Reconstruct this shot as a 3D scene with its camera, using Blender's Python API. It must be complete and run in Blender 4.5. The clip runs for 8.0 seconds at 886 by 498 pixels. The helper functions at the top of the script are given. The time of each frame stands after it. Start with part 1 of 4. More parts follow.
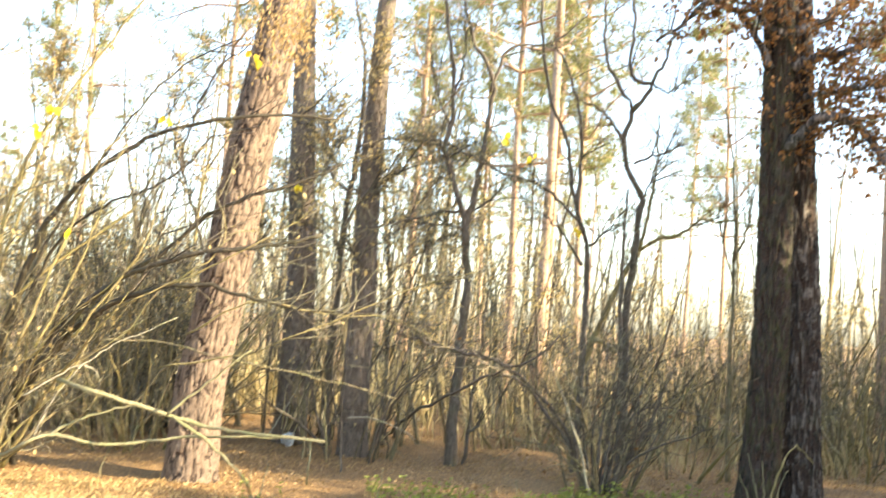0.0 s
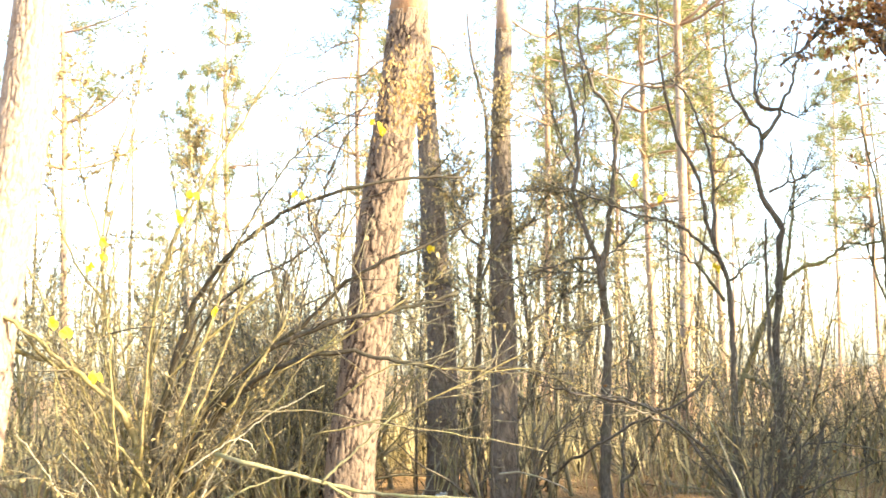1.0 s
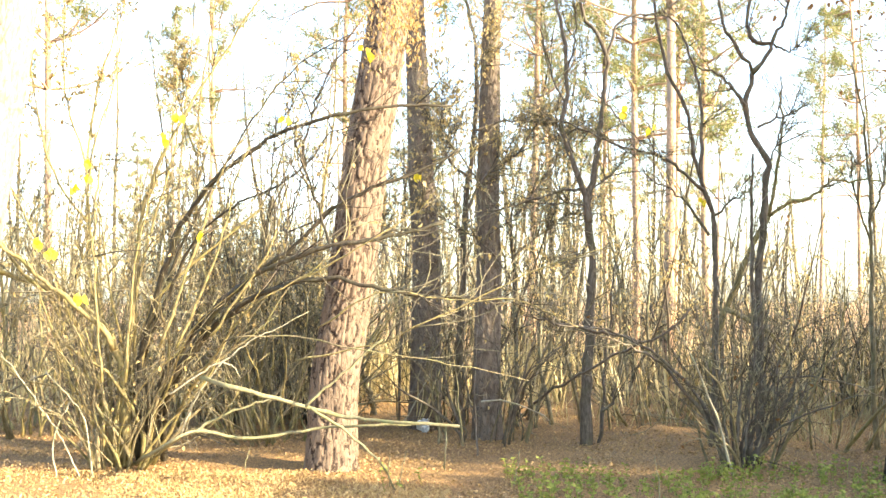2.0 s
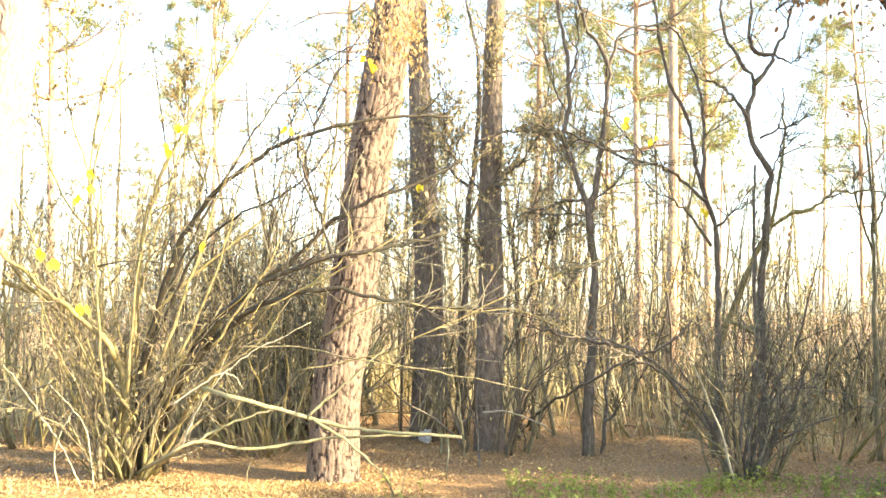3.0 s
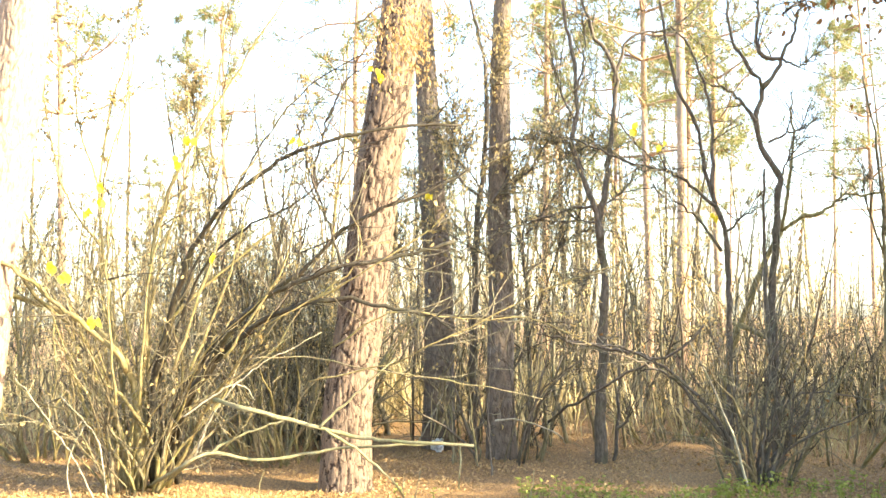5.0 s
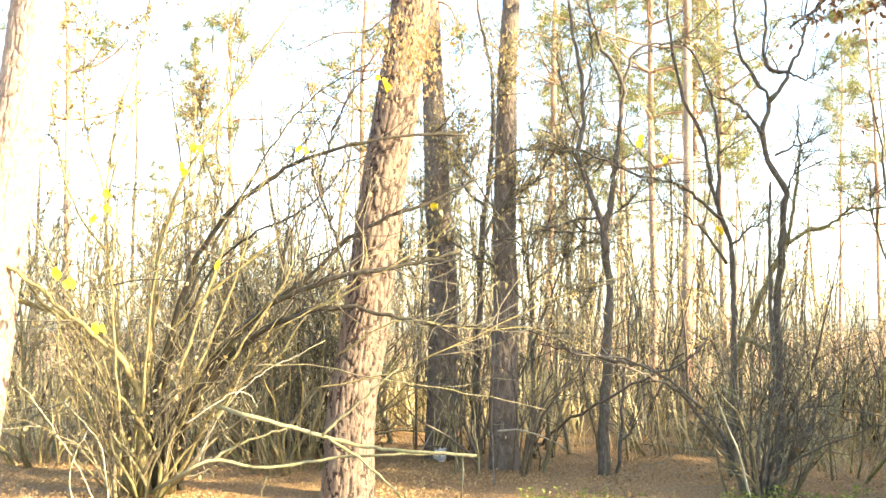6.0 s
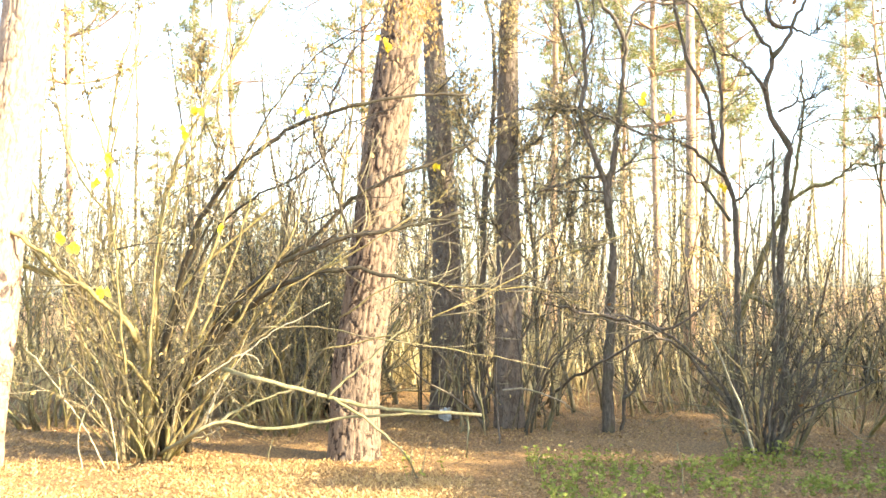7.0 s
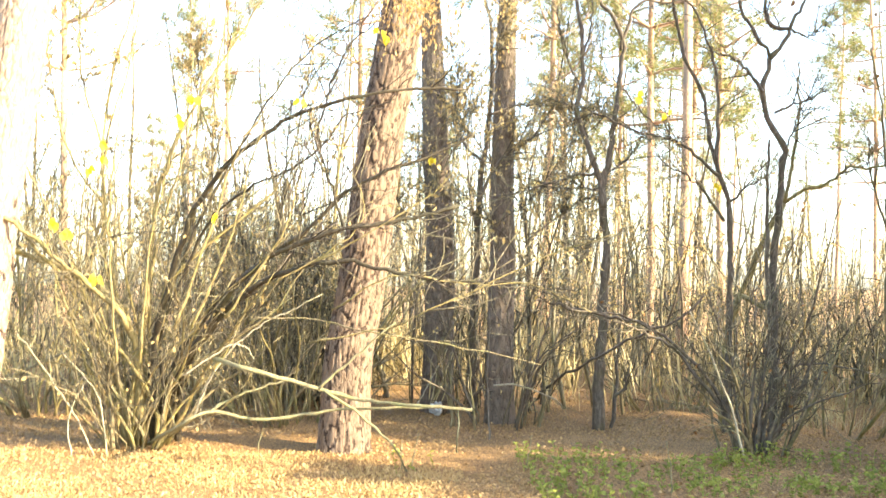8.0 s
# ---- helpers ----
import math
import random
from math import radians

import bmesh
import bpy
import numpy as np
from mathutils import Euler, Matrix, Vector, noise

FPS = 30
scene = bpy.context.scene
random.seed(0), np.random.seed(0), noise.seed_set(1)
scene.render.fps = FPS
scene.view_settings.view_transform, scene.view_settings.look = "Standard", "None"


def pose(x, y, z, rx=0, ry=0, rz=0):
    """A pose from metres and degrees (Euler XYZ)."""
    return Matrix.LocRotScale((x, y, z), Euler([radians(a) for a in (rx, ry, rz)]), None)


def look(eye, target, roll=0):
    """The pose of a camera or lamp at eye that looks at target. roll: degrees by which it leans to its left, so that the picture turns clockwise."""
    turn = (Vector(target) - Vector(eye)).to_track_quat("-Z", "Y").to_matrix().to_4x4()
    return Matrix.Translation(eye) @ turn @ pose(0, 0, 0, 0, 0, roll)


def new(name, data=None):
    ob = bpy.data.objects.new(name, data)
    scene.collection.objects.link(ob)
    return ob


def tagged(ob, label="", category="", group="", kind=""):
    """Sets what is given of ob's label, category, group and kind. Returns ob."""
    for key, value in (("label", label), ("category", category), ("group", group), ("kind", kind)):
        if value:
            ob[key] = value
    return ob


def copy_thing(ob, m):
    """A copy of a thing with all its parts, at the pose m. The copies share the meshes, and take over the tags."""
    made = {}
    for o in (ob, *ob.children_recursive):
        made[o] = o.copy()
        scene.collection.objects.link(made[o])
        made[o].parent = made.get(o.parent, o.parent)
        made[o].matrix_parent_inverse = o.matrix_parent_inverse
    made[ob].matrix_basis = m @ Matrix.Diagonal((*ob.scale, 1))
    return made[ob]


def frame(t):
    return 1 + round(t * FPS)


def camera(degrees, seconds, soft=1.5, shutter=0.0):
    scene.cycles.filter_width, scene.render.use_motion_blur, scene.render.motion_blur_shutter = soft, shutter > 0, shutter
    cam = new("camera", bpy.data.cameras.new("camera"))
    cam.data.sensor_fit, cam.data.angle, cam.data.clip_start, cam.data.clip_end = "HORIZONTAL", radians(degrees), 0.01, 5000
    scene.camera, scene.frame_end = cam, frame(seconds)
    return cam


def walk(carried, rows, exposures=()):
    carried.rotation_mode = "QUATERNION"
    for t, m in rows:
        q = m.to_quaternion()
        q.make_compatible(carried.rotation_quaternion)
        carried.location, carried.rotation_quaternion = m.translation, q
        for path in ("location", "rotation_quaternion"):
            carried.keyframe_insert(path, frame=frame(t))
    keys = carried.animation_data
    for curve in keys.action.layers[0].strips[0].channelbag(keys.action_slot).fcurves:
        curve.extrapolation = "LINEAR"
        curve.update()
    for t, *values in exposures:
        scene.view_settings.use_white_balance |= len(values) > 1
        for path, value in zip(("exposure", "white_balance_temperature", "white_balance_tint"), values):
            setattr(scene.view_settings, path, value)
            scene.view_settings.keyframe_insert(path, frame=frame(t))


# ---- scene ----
cam = camera(45, 8.0, soft=1.5, shutter=0.6)
walk(cam, [
    (0, pose(0, 0, 1.55, 93.88, -3.22, -7.46)),
    (0.2, pose(0, 0, 1.55, 93.24, -2.88, -6.40)),
    (0.5, pose(0, 0, 1.55, 94.23, -0.52, -3.96)),
    (0.8, pose(0, 0, 1.55, 95.73, 1.14, -0.91)),
    (1, pose(0, 0, 1.55, 96.58, 1.09, 0.15)),
    (1.2, pose(0, 0, 1.55, 96.52, 1.16, 0.45)),
    (1.5, pose(0, 0, 1.55, 94.17, 0.46, -0.19)),
    (1.7, pose(0, 0, 1.55, 92.75, 0.05, -0.64)),
    (2.8, pose(0, 0, 1.55, 93.17, 0.04, -0.72)),
    (3, pose(0, 0, 1.55, 93.34, -0.02, -0.57)),
    (3.5, pose(0, 0, 1.55, 93.54, 0.31, -0.36)),
    (4, pose(0, 0, 1.55, 93.90, 0.35, -0.23)),
    (4.5, pose(0, 0, 1.55, 93.29, 0.45, -0.02)),
    (4.7, pose(0, 0, 1.55, 93.50, 0.76, -0.07)),
    (5.8, pose(0, 0, 1.55, 94.19, 0.16, 0.21)),
    (6, pose(0, 0, 1.55, 94.31, 0.03, 0.21)),
    (6.5, pose(0, 0, 1.55, 93.52, 0.01, 0.69)),
    (7, pose(0, 0, 1.55, 92.20, 0.67, 0.41)),
    (7.5, pose(0, 0, 1.55, 92.81, 1.10, -0.10)),
    (8, pose(0, 0, 1.55, 91.90, -0.48, 0.04)),
], exposures=((0, 2.4), (0.5, 2.5), (1, 2.62), (1.5, 2.62), (3, 2.73), (8, 2.71)))

# ---- light ----
SUN_AZIMUTH, SUN_HEIGHT = 117, 24  # degrees from +y towards +x, and above the horizon
world = bpy.data.worlds.new("sky")
scene.world = world
world.use_nodes = True
sky = world.node_tree.nodes.new("ShaderNodeTexSky")
sky.sky_type, sky.sun_disc = "NISHITA", False
sky.sun_elevation, sky.sun_rotation = radians(SUN_HEIGHT), radians(SUN_AZIMUTH)
sky.dust_density, sky.air_density, sky.ozone_density = 1.6, 1.0, 0.8
world.node_tree.links.new(sky.outputs[0], world.node_tree.nodes["Background"].inputs[0])
world.node_tree.nodes["Background"].inputs[1].default_value = 0.15
sun = new("sun", bpy.data.lights.new("sun", "SUN"))
sun.data.energy, sun.data.angle, sun.data.color = 4.5, radians(0.55), (1.0, 0.84, 0.58)
sun_way = Vector((math.sin(radians(SUN_AZIMUTH)) * math.cos(radians(SUN_HEIGHT)), math.cos(radians(SUN_AZIMUTH)) * math.cos(radians(SUN_HEIGHT)), math.sin(radians(SUN_HEIGHT))))
sun.matrix_world = look(sun_way * 60, (0, 0, 0))


# ---- materials ----
class Nodes:
    """A short hand for one node material."""

    def __init__(self, name, rough=0.8, spec=0.3):
        self.mat = bpy.data.materials.new(name)
        self.mat.use_nodes = True
        self.t = self.mat.node_tree
        self.bsdf = self.t.nodes["Principled BSDF"]
        self.bsdf.inputs["Roughness"].default_value = rough
        self.bsdf.inputs["Specular IOR Level"].default_value = spec
        self.co = self.t.nodes.new("ShaderNodeTexCoord").outputs["Object"]

    def scaled(self, sx, sy, sz):
        n = self.t.nodes.new("ShaderNodeMapping")
        n.inputs["Scale"].default_value = (sx, sy, sz)
        self.t.links.new(self.co, n.inputs["Vector"])
        return n.outputs[0]

    def warped(self, scale, amount):
        """Scaled coordinates, bent by a slow noise so that cells lose their regular shape."""
        bend = self.t.nodes.new("ShaderNodeTexNoise")
        bend.inputs["Scale"].default_value, bend.inputs["Detail"].default_value = 14, 3
        self.t.links.new(self.scaled(1, 1, 0.5), bend.inputs["Vector"])
        add = self.t.nodes.new("ShaderNodeVectorMath")
        add.operation = "MULTIPLY_ADD"
        add.inputs[1].default_value = (amount * 2, amount * 2, amount * 2)
        self.t.links.new(bend.outputs["Color"], add.inputs[0])
        self.t.links.new(self.scaled(*scale), add.inputs[2])
        return add.outputs[0]

    def noise(self, scale, detail=4, vec=None, rough=0.6):
        n = self.t.nodes.new("ShaderNodeTexNoise")
        n.inputs["Scale"].default_value, n.inputs["Detail"].default_value, n.inputs["Roughness"].default_value = scale, detail, rough
        self.t.links.new(vec or self.co, n.inputs["Vector"])
        return n.outputs["Fac"]

    def cells(self, scale, vec=None):
        n = self.t.nodes.new("ShaderNodeTexVoronoi")
        n.feature = "DISTANCE_TO_EDGE"
        n.inputs["Scale"].default_value = scale
        self.t.links.new(vec or self.co, n.inputs["Vector"])
        return n.outputs["Distance"]

    def island(self):
        return self.t.nodes.new("ShaderNodeNewGeometry").outputs["Random Per Island"]

    def ramp(self, fac, *stops):
        n = self.t.nodes.new("ShaderNodeValToRGB")
        el = n.color_ramp.elements
        while len(el) < len(stops):
            el.new(0.5)
        for e, (at, col) in zip(el, stops):
            e.position, e.color = at, (*col, 1)
        self.t.links.new(fac, n.inputs[0])
        return n.outputs[0]

    def mix(self, fac, a, b, how="MIX"):
        n = self.t.nodes.new("ShaderNodeMix")
        n.data_type, n.blend_type = "RGBA", how
        for sock, val in ((n.inputs[0], fac), (n.inputs[6], a), (n.inputs[7], b)):
            if isinstance(val, (int, float)):
                sock.default_value = val
            elif isinstance(val, tuple):
                sock.default_value = (*val, 1)
            else:
                self.t.links.new(val, sock)
        return n.outputs[2]

    def done(self, colour, height=None, strength=0.5, distance=0.01, through_light=0.0):
        self.t.links.new(colour, self.bsdf.inputs["Base Color"])
        if height is not None:
            n = self.t.nodes.new("ShaderNodeBump")
            n.inputs["Strength"].default_value, n.inputs["Distance"].default_value = strength, distance
            self.t.links.new(height, n.inputs["Height"])
            self.t.links.new(n.outputs[0], self.bsdf.inputs["Normal"])
        if through_light:
            tr = self.t.nodes.new("ShaderNodeBsdfTranslucent")
            self.t.links.new(colour, tr.inputs["Color"])
            mx = self.t.nodes.new("ShaderNodeMixShader")
            mx.inputs[0].default_value = through_light
            self.t.links.new(self.bsdf.outputs[0], mx.inputs[1])
            self.t.links.new(tr.outputs[0], mx.inputs[2])
            self.t.links.new(mx.outputs[0], self.t.nodes["Material Output"].inputs["Surface"])
        return self.mat


def pine_bark_material(name="pine_bark", greyed=0.0, pale=0.0):
    n = Nodes(name, 0.85)
    flake = n.noise(26, 6, n.scaled(1, 1, 0.3), 0.7)
    fine = n.noise(90, 5)
    big = n.noise(2.2, 3)
    plate = n.ramp(flake, (0.3, (0.06, 0.041, 0.03)), (0.45, (0.155, 0.111, 0.075)), (0.64, (0.235, 0.174, 0.12)), (0.85, (0.39, 0.305, 0.22)))
    plate = n.mix(n.ramp(big, (0.4, (0, 0, 0)), (0.7, (0.6, 0.6, 0.6))), plate, (0.2, 0.148, 0.106))
    plate = n.mix(n.ramp(fine, (0.3, (0.5, 0.5, 0.5)), (0.6, (0, 0, 0))), plate, (0.1, 0.07, 0.053))
    # mixes the plates towards a duller grey-brown
    plate = n.mix(greyed, plate, n.ramp(flake, (0.3, (0.075, 0.063, 0.05)), (0.8, (0.24, 0.205, 0.16))))
    # pale lifts plates and cracks, so sun glare sits in the colour
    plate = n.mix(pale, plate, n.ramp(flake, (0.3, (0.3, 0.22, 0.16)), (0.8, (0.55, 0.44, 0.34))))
    crack = n.cells(1, n.warped((24, 24, 6.5), 0.7))
    open_crack = n.ramp(crack, (0.0, (0.35, 0.35, 0.35)), (0.07, (1, 1, 1)))
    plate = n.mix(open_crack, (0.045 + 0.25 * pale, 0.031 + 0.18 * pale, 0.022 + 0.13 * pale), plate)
    return n.done(plate, n.mix(0.6, n.mix(0.4, flake, fine), open_crack), 0.6, 0.02)


def furrow_material():
    n = Nodes("bark_furrow", 0.95)
    fine = n.noise(60, 4)
    return n.done(n.ramp(fine, (0.3, (0.025, 0.017, 0.012)), (0.7, (0.085, 0.058, 0.042))), fine, 0.8, 0.02)


def upper_pine_bark_material():
    n = Nodes("upper_pine_bark", 0.75)
    fine = n.noise(30, 5, n.scaled(1, 1, 0.5))
    big = n.noise(1.6, 3)
    col = n.ramp(fine, (0.3, (0.24, 0.14, 0.085)), (0.6, (0.5, 0.325, 0.2)), (0.85, (0.62, 0.45, 0.3)))
    col = n.mix(n.ramp(big, (0.45, (0, 0, 0)), (0.65, (1, 1, 1))), col, (0.26, 0.2, 0.15))
    return n.done(col, fine, 0.5, 0.01)


def furrowed_bark_material():
    n = Nodes("furrowed_bark", 0.9)
    v = n.scaled(1, 1, 0.14)
    ridge = n.noise(30, 4, v, 0.65)
    moss = n.noise(3.0, 4)
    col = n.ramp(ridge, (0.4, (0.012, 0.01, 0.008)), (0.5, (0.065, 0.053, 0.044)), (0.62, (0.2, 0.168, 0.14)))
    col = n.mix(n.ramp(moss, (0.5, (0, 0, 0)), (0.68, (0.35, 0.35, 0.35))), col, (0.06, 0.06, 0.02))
    return n.done(col, ridge, 0.9, 0.02)


def mossy_bark_material():
    n = Nodes("mossy_bark", 0.95)
    ridge = n.noise(30, 4, n.scaled(1, 1, 0.2), 0.7)
    moss = n.noise(5.0, 5)
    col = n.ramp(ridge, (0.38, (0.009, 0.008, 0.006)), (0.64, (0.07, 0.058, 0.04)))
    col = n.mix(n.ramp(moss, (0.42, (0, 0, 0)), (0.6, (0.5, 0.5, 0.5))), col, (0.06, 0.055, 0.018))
    return n.done(col, n.mix(0.5, ridge, moss), 0.9, 0.02)


def young_bark_material(name, dark, mid, light):
    n = Nodes(name, 0.7)
    fine = n.noise(45, 4, n.scaled(1, 1, 0.35))
    big = n.noise(4, 4)
    col = n.ramp(fine, (0.25, dark), (0.5, mid), (0.8, light))
    col = n.mix(n.ramp(big, (0.5, (0, 0, 0)), (0.7, (0.6, 0.6, 0.6))), col, (mid[0] * 0.8, mid[1] * 1.05, mid[2] * 0.6))
    col = n.mix(n.ramp(n.island(), (0.3, (0.05, 0.05, 0.05)), (0.7, (1, 1, 1))), (dark[0] * 0.7, dark[1] * 0.7, dark[2] * 0.7), col)
    return n.done(col, fine, 0.4, 0.006)


def leaf_material(name, a, b, c, through_light=0.4):
    n = Nodes(name, 0.6)
    col = n.ramp(n.island(), (0.0, a), (0.5, b), (1.0, c))
    col = n.mix(0.5, col, n.ramp(n.noise(40, 3), (0.3, a), (0.7, c)))
    return n.done(col, None, through_light=through_light)


def ground_material():
    n = Nodes("leaf_litter_soil", 0.9)
    leafy = n.cells(22)
    fine = n.noise(80, 5)
    patch = n.noise(0.7, 4)
    col = n.ramp(fine, (0.25, (0.13, 0.072, 0.028)), (0.5, (0.32, 0.19, 0.072)), (0.75, (0.46, 0.29, 0.115)))
    col = n.mix(n.ramp(leafy, (0.01, (0, 0, 0)), (0.12, (1, 1, 1))), (0.1, 0.06, 0.028), col)
    col = n.mix(n.ramp(patch, (0.5, (0, 0, 0)), (0.68, (0.6, 0.6, 0.6))), col, (0.19, 0.105, 0.045))
    return n.done(col, n.mix(0.5, leafy, fine), 0.9, 0.03)


# lighter copy of the pine bark, with glare put into its colour
GLARE_PINE_BARK = pine_bark_material("glare_pine_bark", 0.0, 0.5)
GREY_PINE_BARK = pine_bark_material("grey_pine_bark", 0.55)
PINE_BARK, UPPER_BARK, FURROW = pine_bark_material(), upper_pine_bark_material(), furrow_material()
FURROWED, MOSSY = furrowed_bark_material(), mossy_bark_material()
HAZEL = young_bark_material("hazel_bark", (0.09, 0.073, 0.03), (0.25, 0.198, 0.08), (0.45, 0.365, 0.17))
GREY = young_bark_material("grey_bark", (0.07, 0.056, 0.031), (0.2, 0.162, 0.086), (0.37, 0.305, 0.175))
DARK = young_bark_material("dark_bark", (0.042, 0.034, 0.024), (0.125, 0.1, 0.072), (0.25, 0.205, 0.15))
# hazel bark darkened in colour to stand in for shade on the arches
SHADED_HAZEL = young_bark_material("shaded_hazel_bark", (0.02, 0.016, 0.009), (0.057, 0.046, 0.028), (0.125, 0.104, 0.064))
BLEACHED = young_bark_material("bleached_wood", (0.2, 0.175, 0.12), (0.35, 0.31, 0.215), (0.5, 0.455, 0.34))
PALE = young_bark_material("peeled_wood", (0.11, 0.1, 0.052), (0.23, 0.205, 0.11), (0.37, 0.335, 0.2))
TWIG = young_bark_material("twig_bark", (0.07, 0.058, 0.038), (0.22, 0.185, 0.11), (0.4, 0.345, 0.22))
UNDER = young_bark_material("undergrowth_bark", (0.04, 0.035, 0.021), (0.19, 0.165, 0.1), (0.42, 0.375, 0.25))
STRAW = leaf_material("dry_stalks", (0.3, 0.23, 0.1), (0.52, 0.43, 0.2), (0.66, 0.57, 0.32), 0.3)
NEEDLE = leaf_material("pine_needles", (0.08, 0.1, 0.035), (0.19, 0.2, 0.068), (0.36, 0.345, 0.13), 0.45)
BROWN = leaf_material("withered_leaves", (0.09, 0.038, 0.014), (0.2, 0.095, 0.03), (0.36, 0.19, 0.065), 0.4)
GOLD = leaf_material("golden_leaves", (0.34, 0.23, 0.08), (0.52, 0.4, 0.16), (0.66, 0.54, 0.27), 0.5)
RUSSET = leaf_material("russet_leaves", (0.2, 0.11, 0.035), (0.42, 0.27, 0.09), (0.6, 0.45, 0.2), 0.45)
YELLOW = leaf_material("yellow_leaves", (0.6, 0.42, 0.02), (0.75, 0.58, 0.03), (0.8, 0.66, 0.06), 0.5)
GREEN = leaf_material("green_leaves", (0.07, 0.1, 0.025), (0.2, 0.24, 0.05), (0.46, 0.47, 0.1), 0.45)
LITTER = leaf_material("fallen_leaves", (0.13, 0.073, 0.03), (0.36, 0.22, 0.092), (0.52, 0.36, 0.16), 0.15)
TURF = leaf_material("withered_turf", (0.3, 0.19, 0.07), (0.5, 0.355, 0.145), (0.66, 0.51, 0.25), 0.2)
SOIL = ground_material()


# ---- geometry ----
rng = np.random.default_rng(11)


class Geo:
    """Gathers tubes and leaves for one mesh."""

    def __init__(self):
        self.v, self.f, self.n, self.slots = [], [], 0, None

    def add(self, verts, faces):
        self.v.append(np.asarray(verts, dtype=float))
        self.f.extend([tuple(int(i) + self.n for i in q) for q in faces])
        self.n += len(verts)

    def tube(self, pts, radii, sides=5, flute=0.0):
        pts = np.asarray(pts, dtype=float)
        k = len(pts)
        radii = np.asarray(radii, dtype=float) if np.ndim(radii) else np.full(k, radii)
        tan = np.gradient(pts, axis=0)
        tan /= np.linalg.norm(tan, axis=1)[:, None] + 1e-9
        ref = np.array([0.37, 0.93, 0.05]) if abs(tan[:, 1]).mean() < 0.7 else np.array([0.95, 0.05, 0.3])
        a = np.cross(tan, ref)
        a /= np.linalg.norm(a, axis=1)[:, None] + 1e-9
        b = np.cross(tan, a)
        ang = np.arange(sides) * 2 * math.pi / sides
        ring = a[:, None, :] * np.cos(ang)[None, :, None] + b[:, None, :] * np.sin(ang)[None, :, None]
        rad = radii[:, None] * (1 + flute * np.sin(3 * ang + 1.0)[None, :]) if flute else np.repeat(radii[:, None], sides, 1)
        verts = (pts[:, None, :] + ring * rad[:, :, None]).reshape(-1, 3)
        i = np.arange(k - 1)[:, None] * sides
        j = np.arange(sides)[None, :]
        jn = (j + 1) % sides
        quads = np.stack([i + j, i + jn, i + sides + jn, i + sides + j], -1).reshape(-1, 4)
        self.add(verts, [*map(tuple, quads), tuple(range(sides))[::-1], tuple(range((k - 1) * sides, k * sides))])

    def leaf(self, at, way, size, width=0.5, fold=0.15):
        way = np.asarray(way, dtype=float)
        way = way / (np.linalg.norm(way) + 1e-9)
        side = np.cross(way, rng.normal(size=3))
        side /= np.linalg.norm(side) + 1e-9
        up = np.cross(side, way)
        at = np.asarray(at, dtype=float)
        w = side * size * width * 0.5
        lift = up * size * fold
        tip = at + way * size - lift * 0.5
        if width < 0.3:
            mid = at + way * size * 0.5
            self.add([at, mid + w + lift, tip, mid - w + lift], [(0, 1, 2), (0, 2, 3)])
        else:
            low, high = at + way * size * 0.28 + lift, at + way * size * 0.68 + lift * 0.8
            self.add([at, low + w * 0.9, high + w * 0.8, tip, high - w * 0.8, low - w * 0.9], [(0, 1, 5), (1, 2, 4, 5), (2, 3, 4)])

    def mesh(self, name, material, base=(0, 0, 0), smooth=True):
        me = bpy.data.meshes.new(name)
        me.from_pydata((np.concatenate(self.v) - np.asarray(base)).tolist(), [], self.f)
        if smooth:
            me.shade_smooth()
        me.materials.append(material)
        if self.slots:
            me.materials.append(FURROW)
            me.polygons.foreach_set("material_index", self.slots)
        return me


def spline(pts, n):
    """n points along a smooth curve through pts."""
    p = np.asarray(pts, dtype=float)
    if len(p) == 2:
        return p[0] + (p[1] - p[0]) * np.linspace(0, 1, n)[:, None]
    q = np.vstack([2 * p[0] - p[1], p, 2 * p[-1] - p[-2]])
    seg = np.linalg.norm(np.diff(p, axis=0), axis=1) + 1e-6
    s = np.linspace(0, seg.sum() * 0.99999, n)
    edges = np.concatenate([[0], np.cumsum(seg)])
    k = np.clip(np.searchsorted(edges, s, "right") - 1, 0, len(seg) - 1)
    t = ((s - edges[k]) / seg[k])[:, None]
    a, b, c, d = q[k], q[k + 1], q[k + 2], q[k + 3]
    return 0.5 * (2 * b + (c - a) * t + (2 * a - 5 * b + 4 * c - d) * t**2 + (3 * b - a - 3 * c + d) * t**3)


def wander(at, way, length, n=6, wobble=0.25, lift=0.0):
    """A crooked line that starts at a point."""
    p = [np.asarray(at, dtype=float)]
    way = np.asarray(way, dtype=float) / (np.linalg.norm(way) + 1e-9)
    for _ in range(n - 1):
        way = way + rng.normal(size=3) * wobble + np.array([0, 0, lift])
        way /= np.linalg.norm(way)
        p.append(p[-1] + way * length / (n - 1))
    return np.array(p)


def taper(r0, r1, n, power=1.0):
    return r1 + (r0 - r1) * (1 - np.linspace(0, 1, n)) ** power


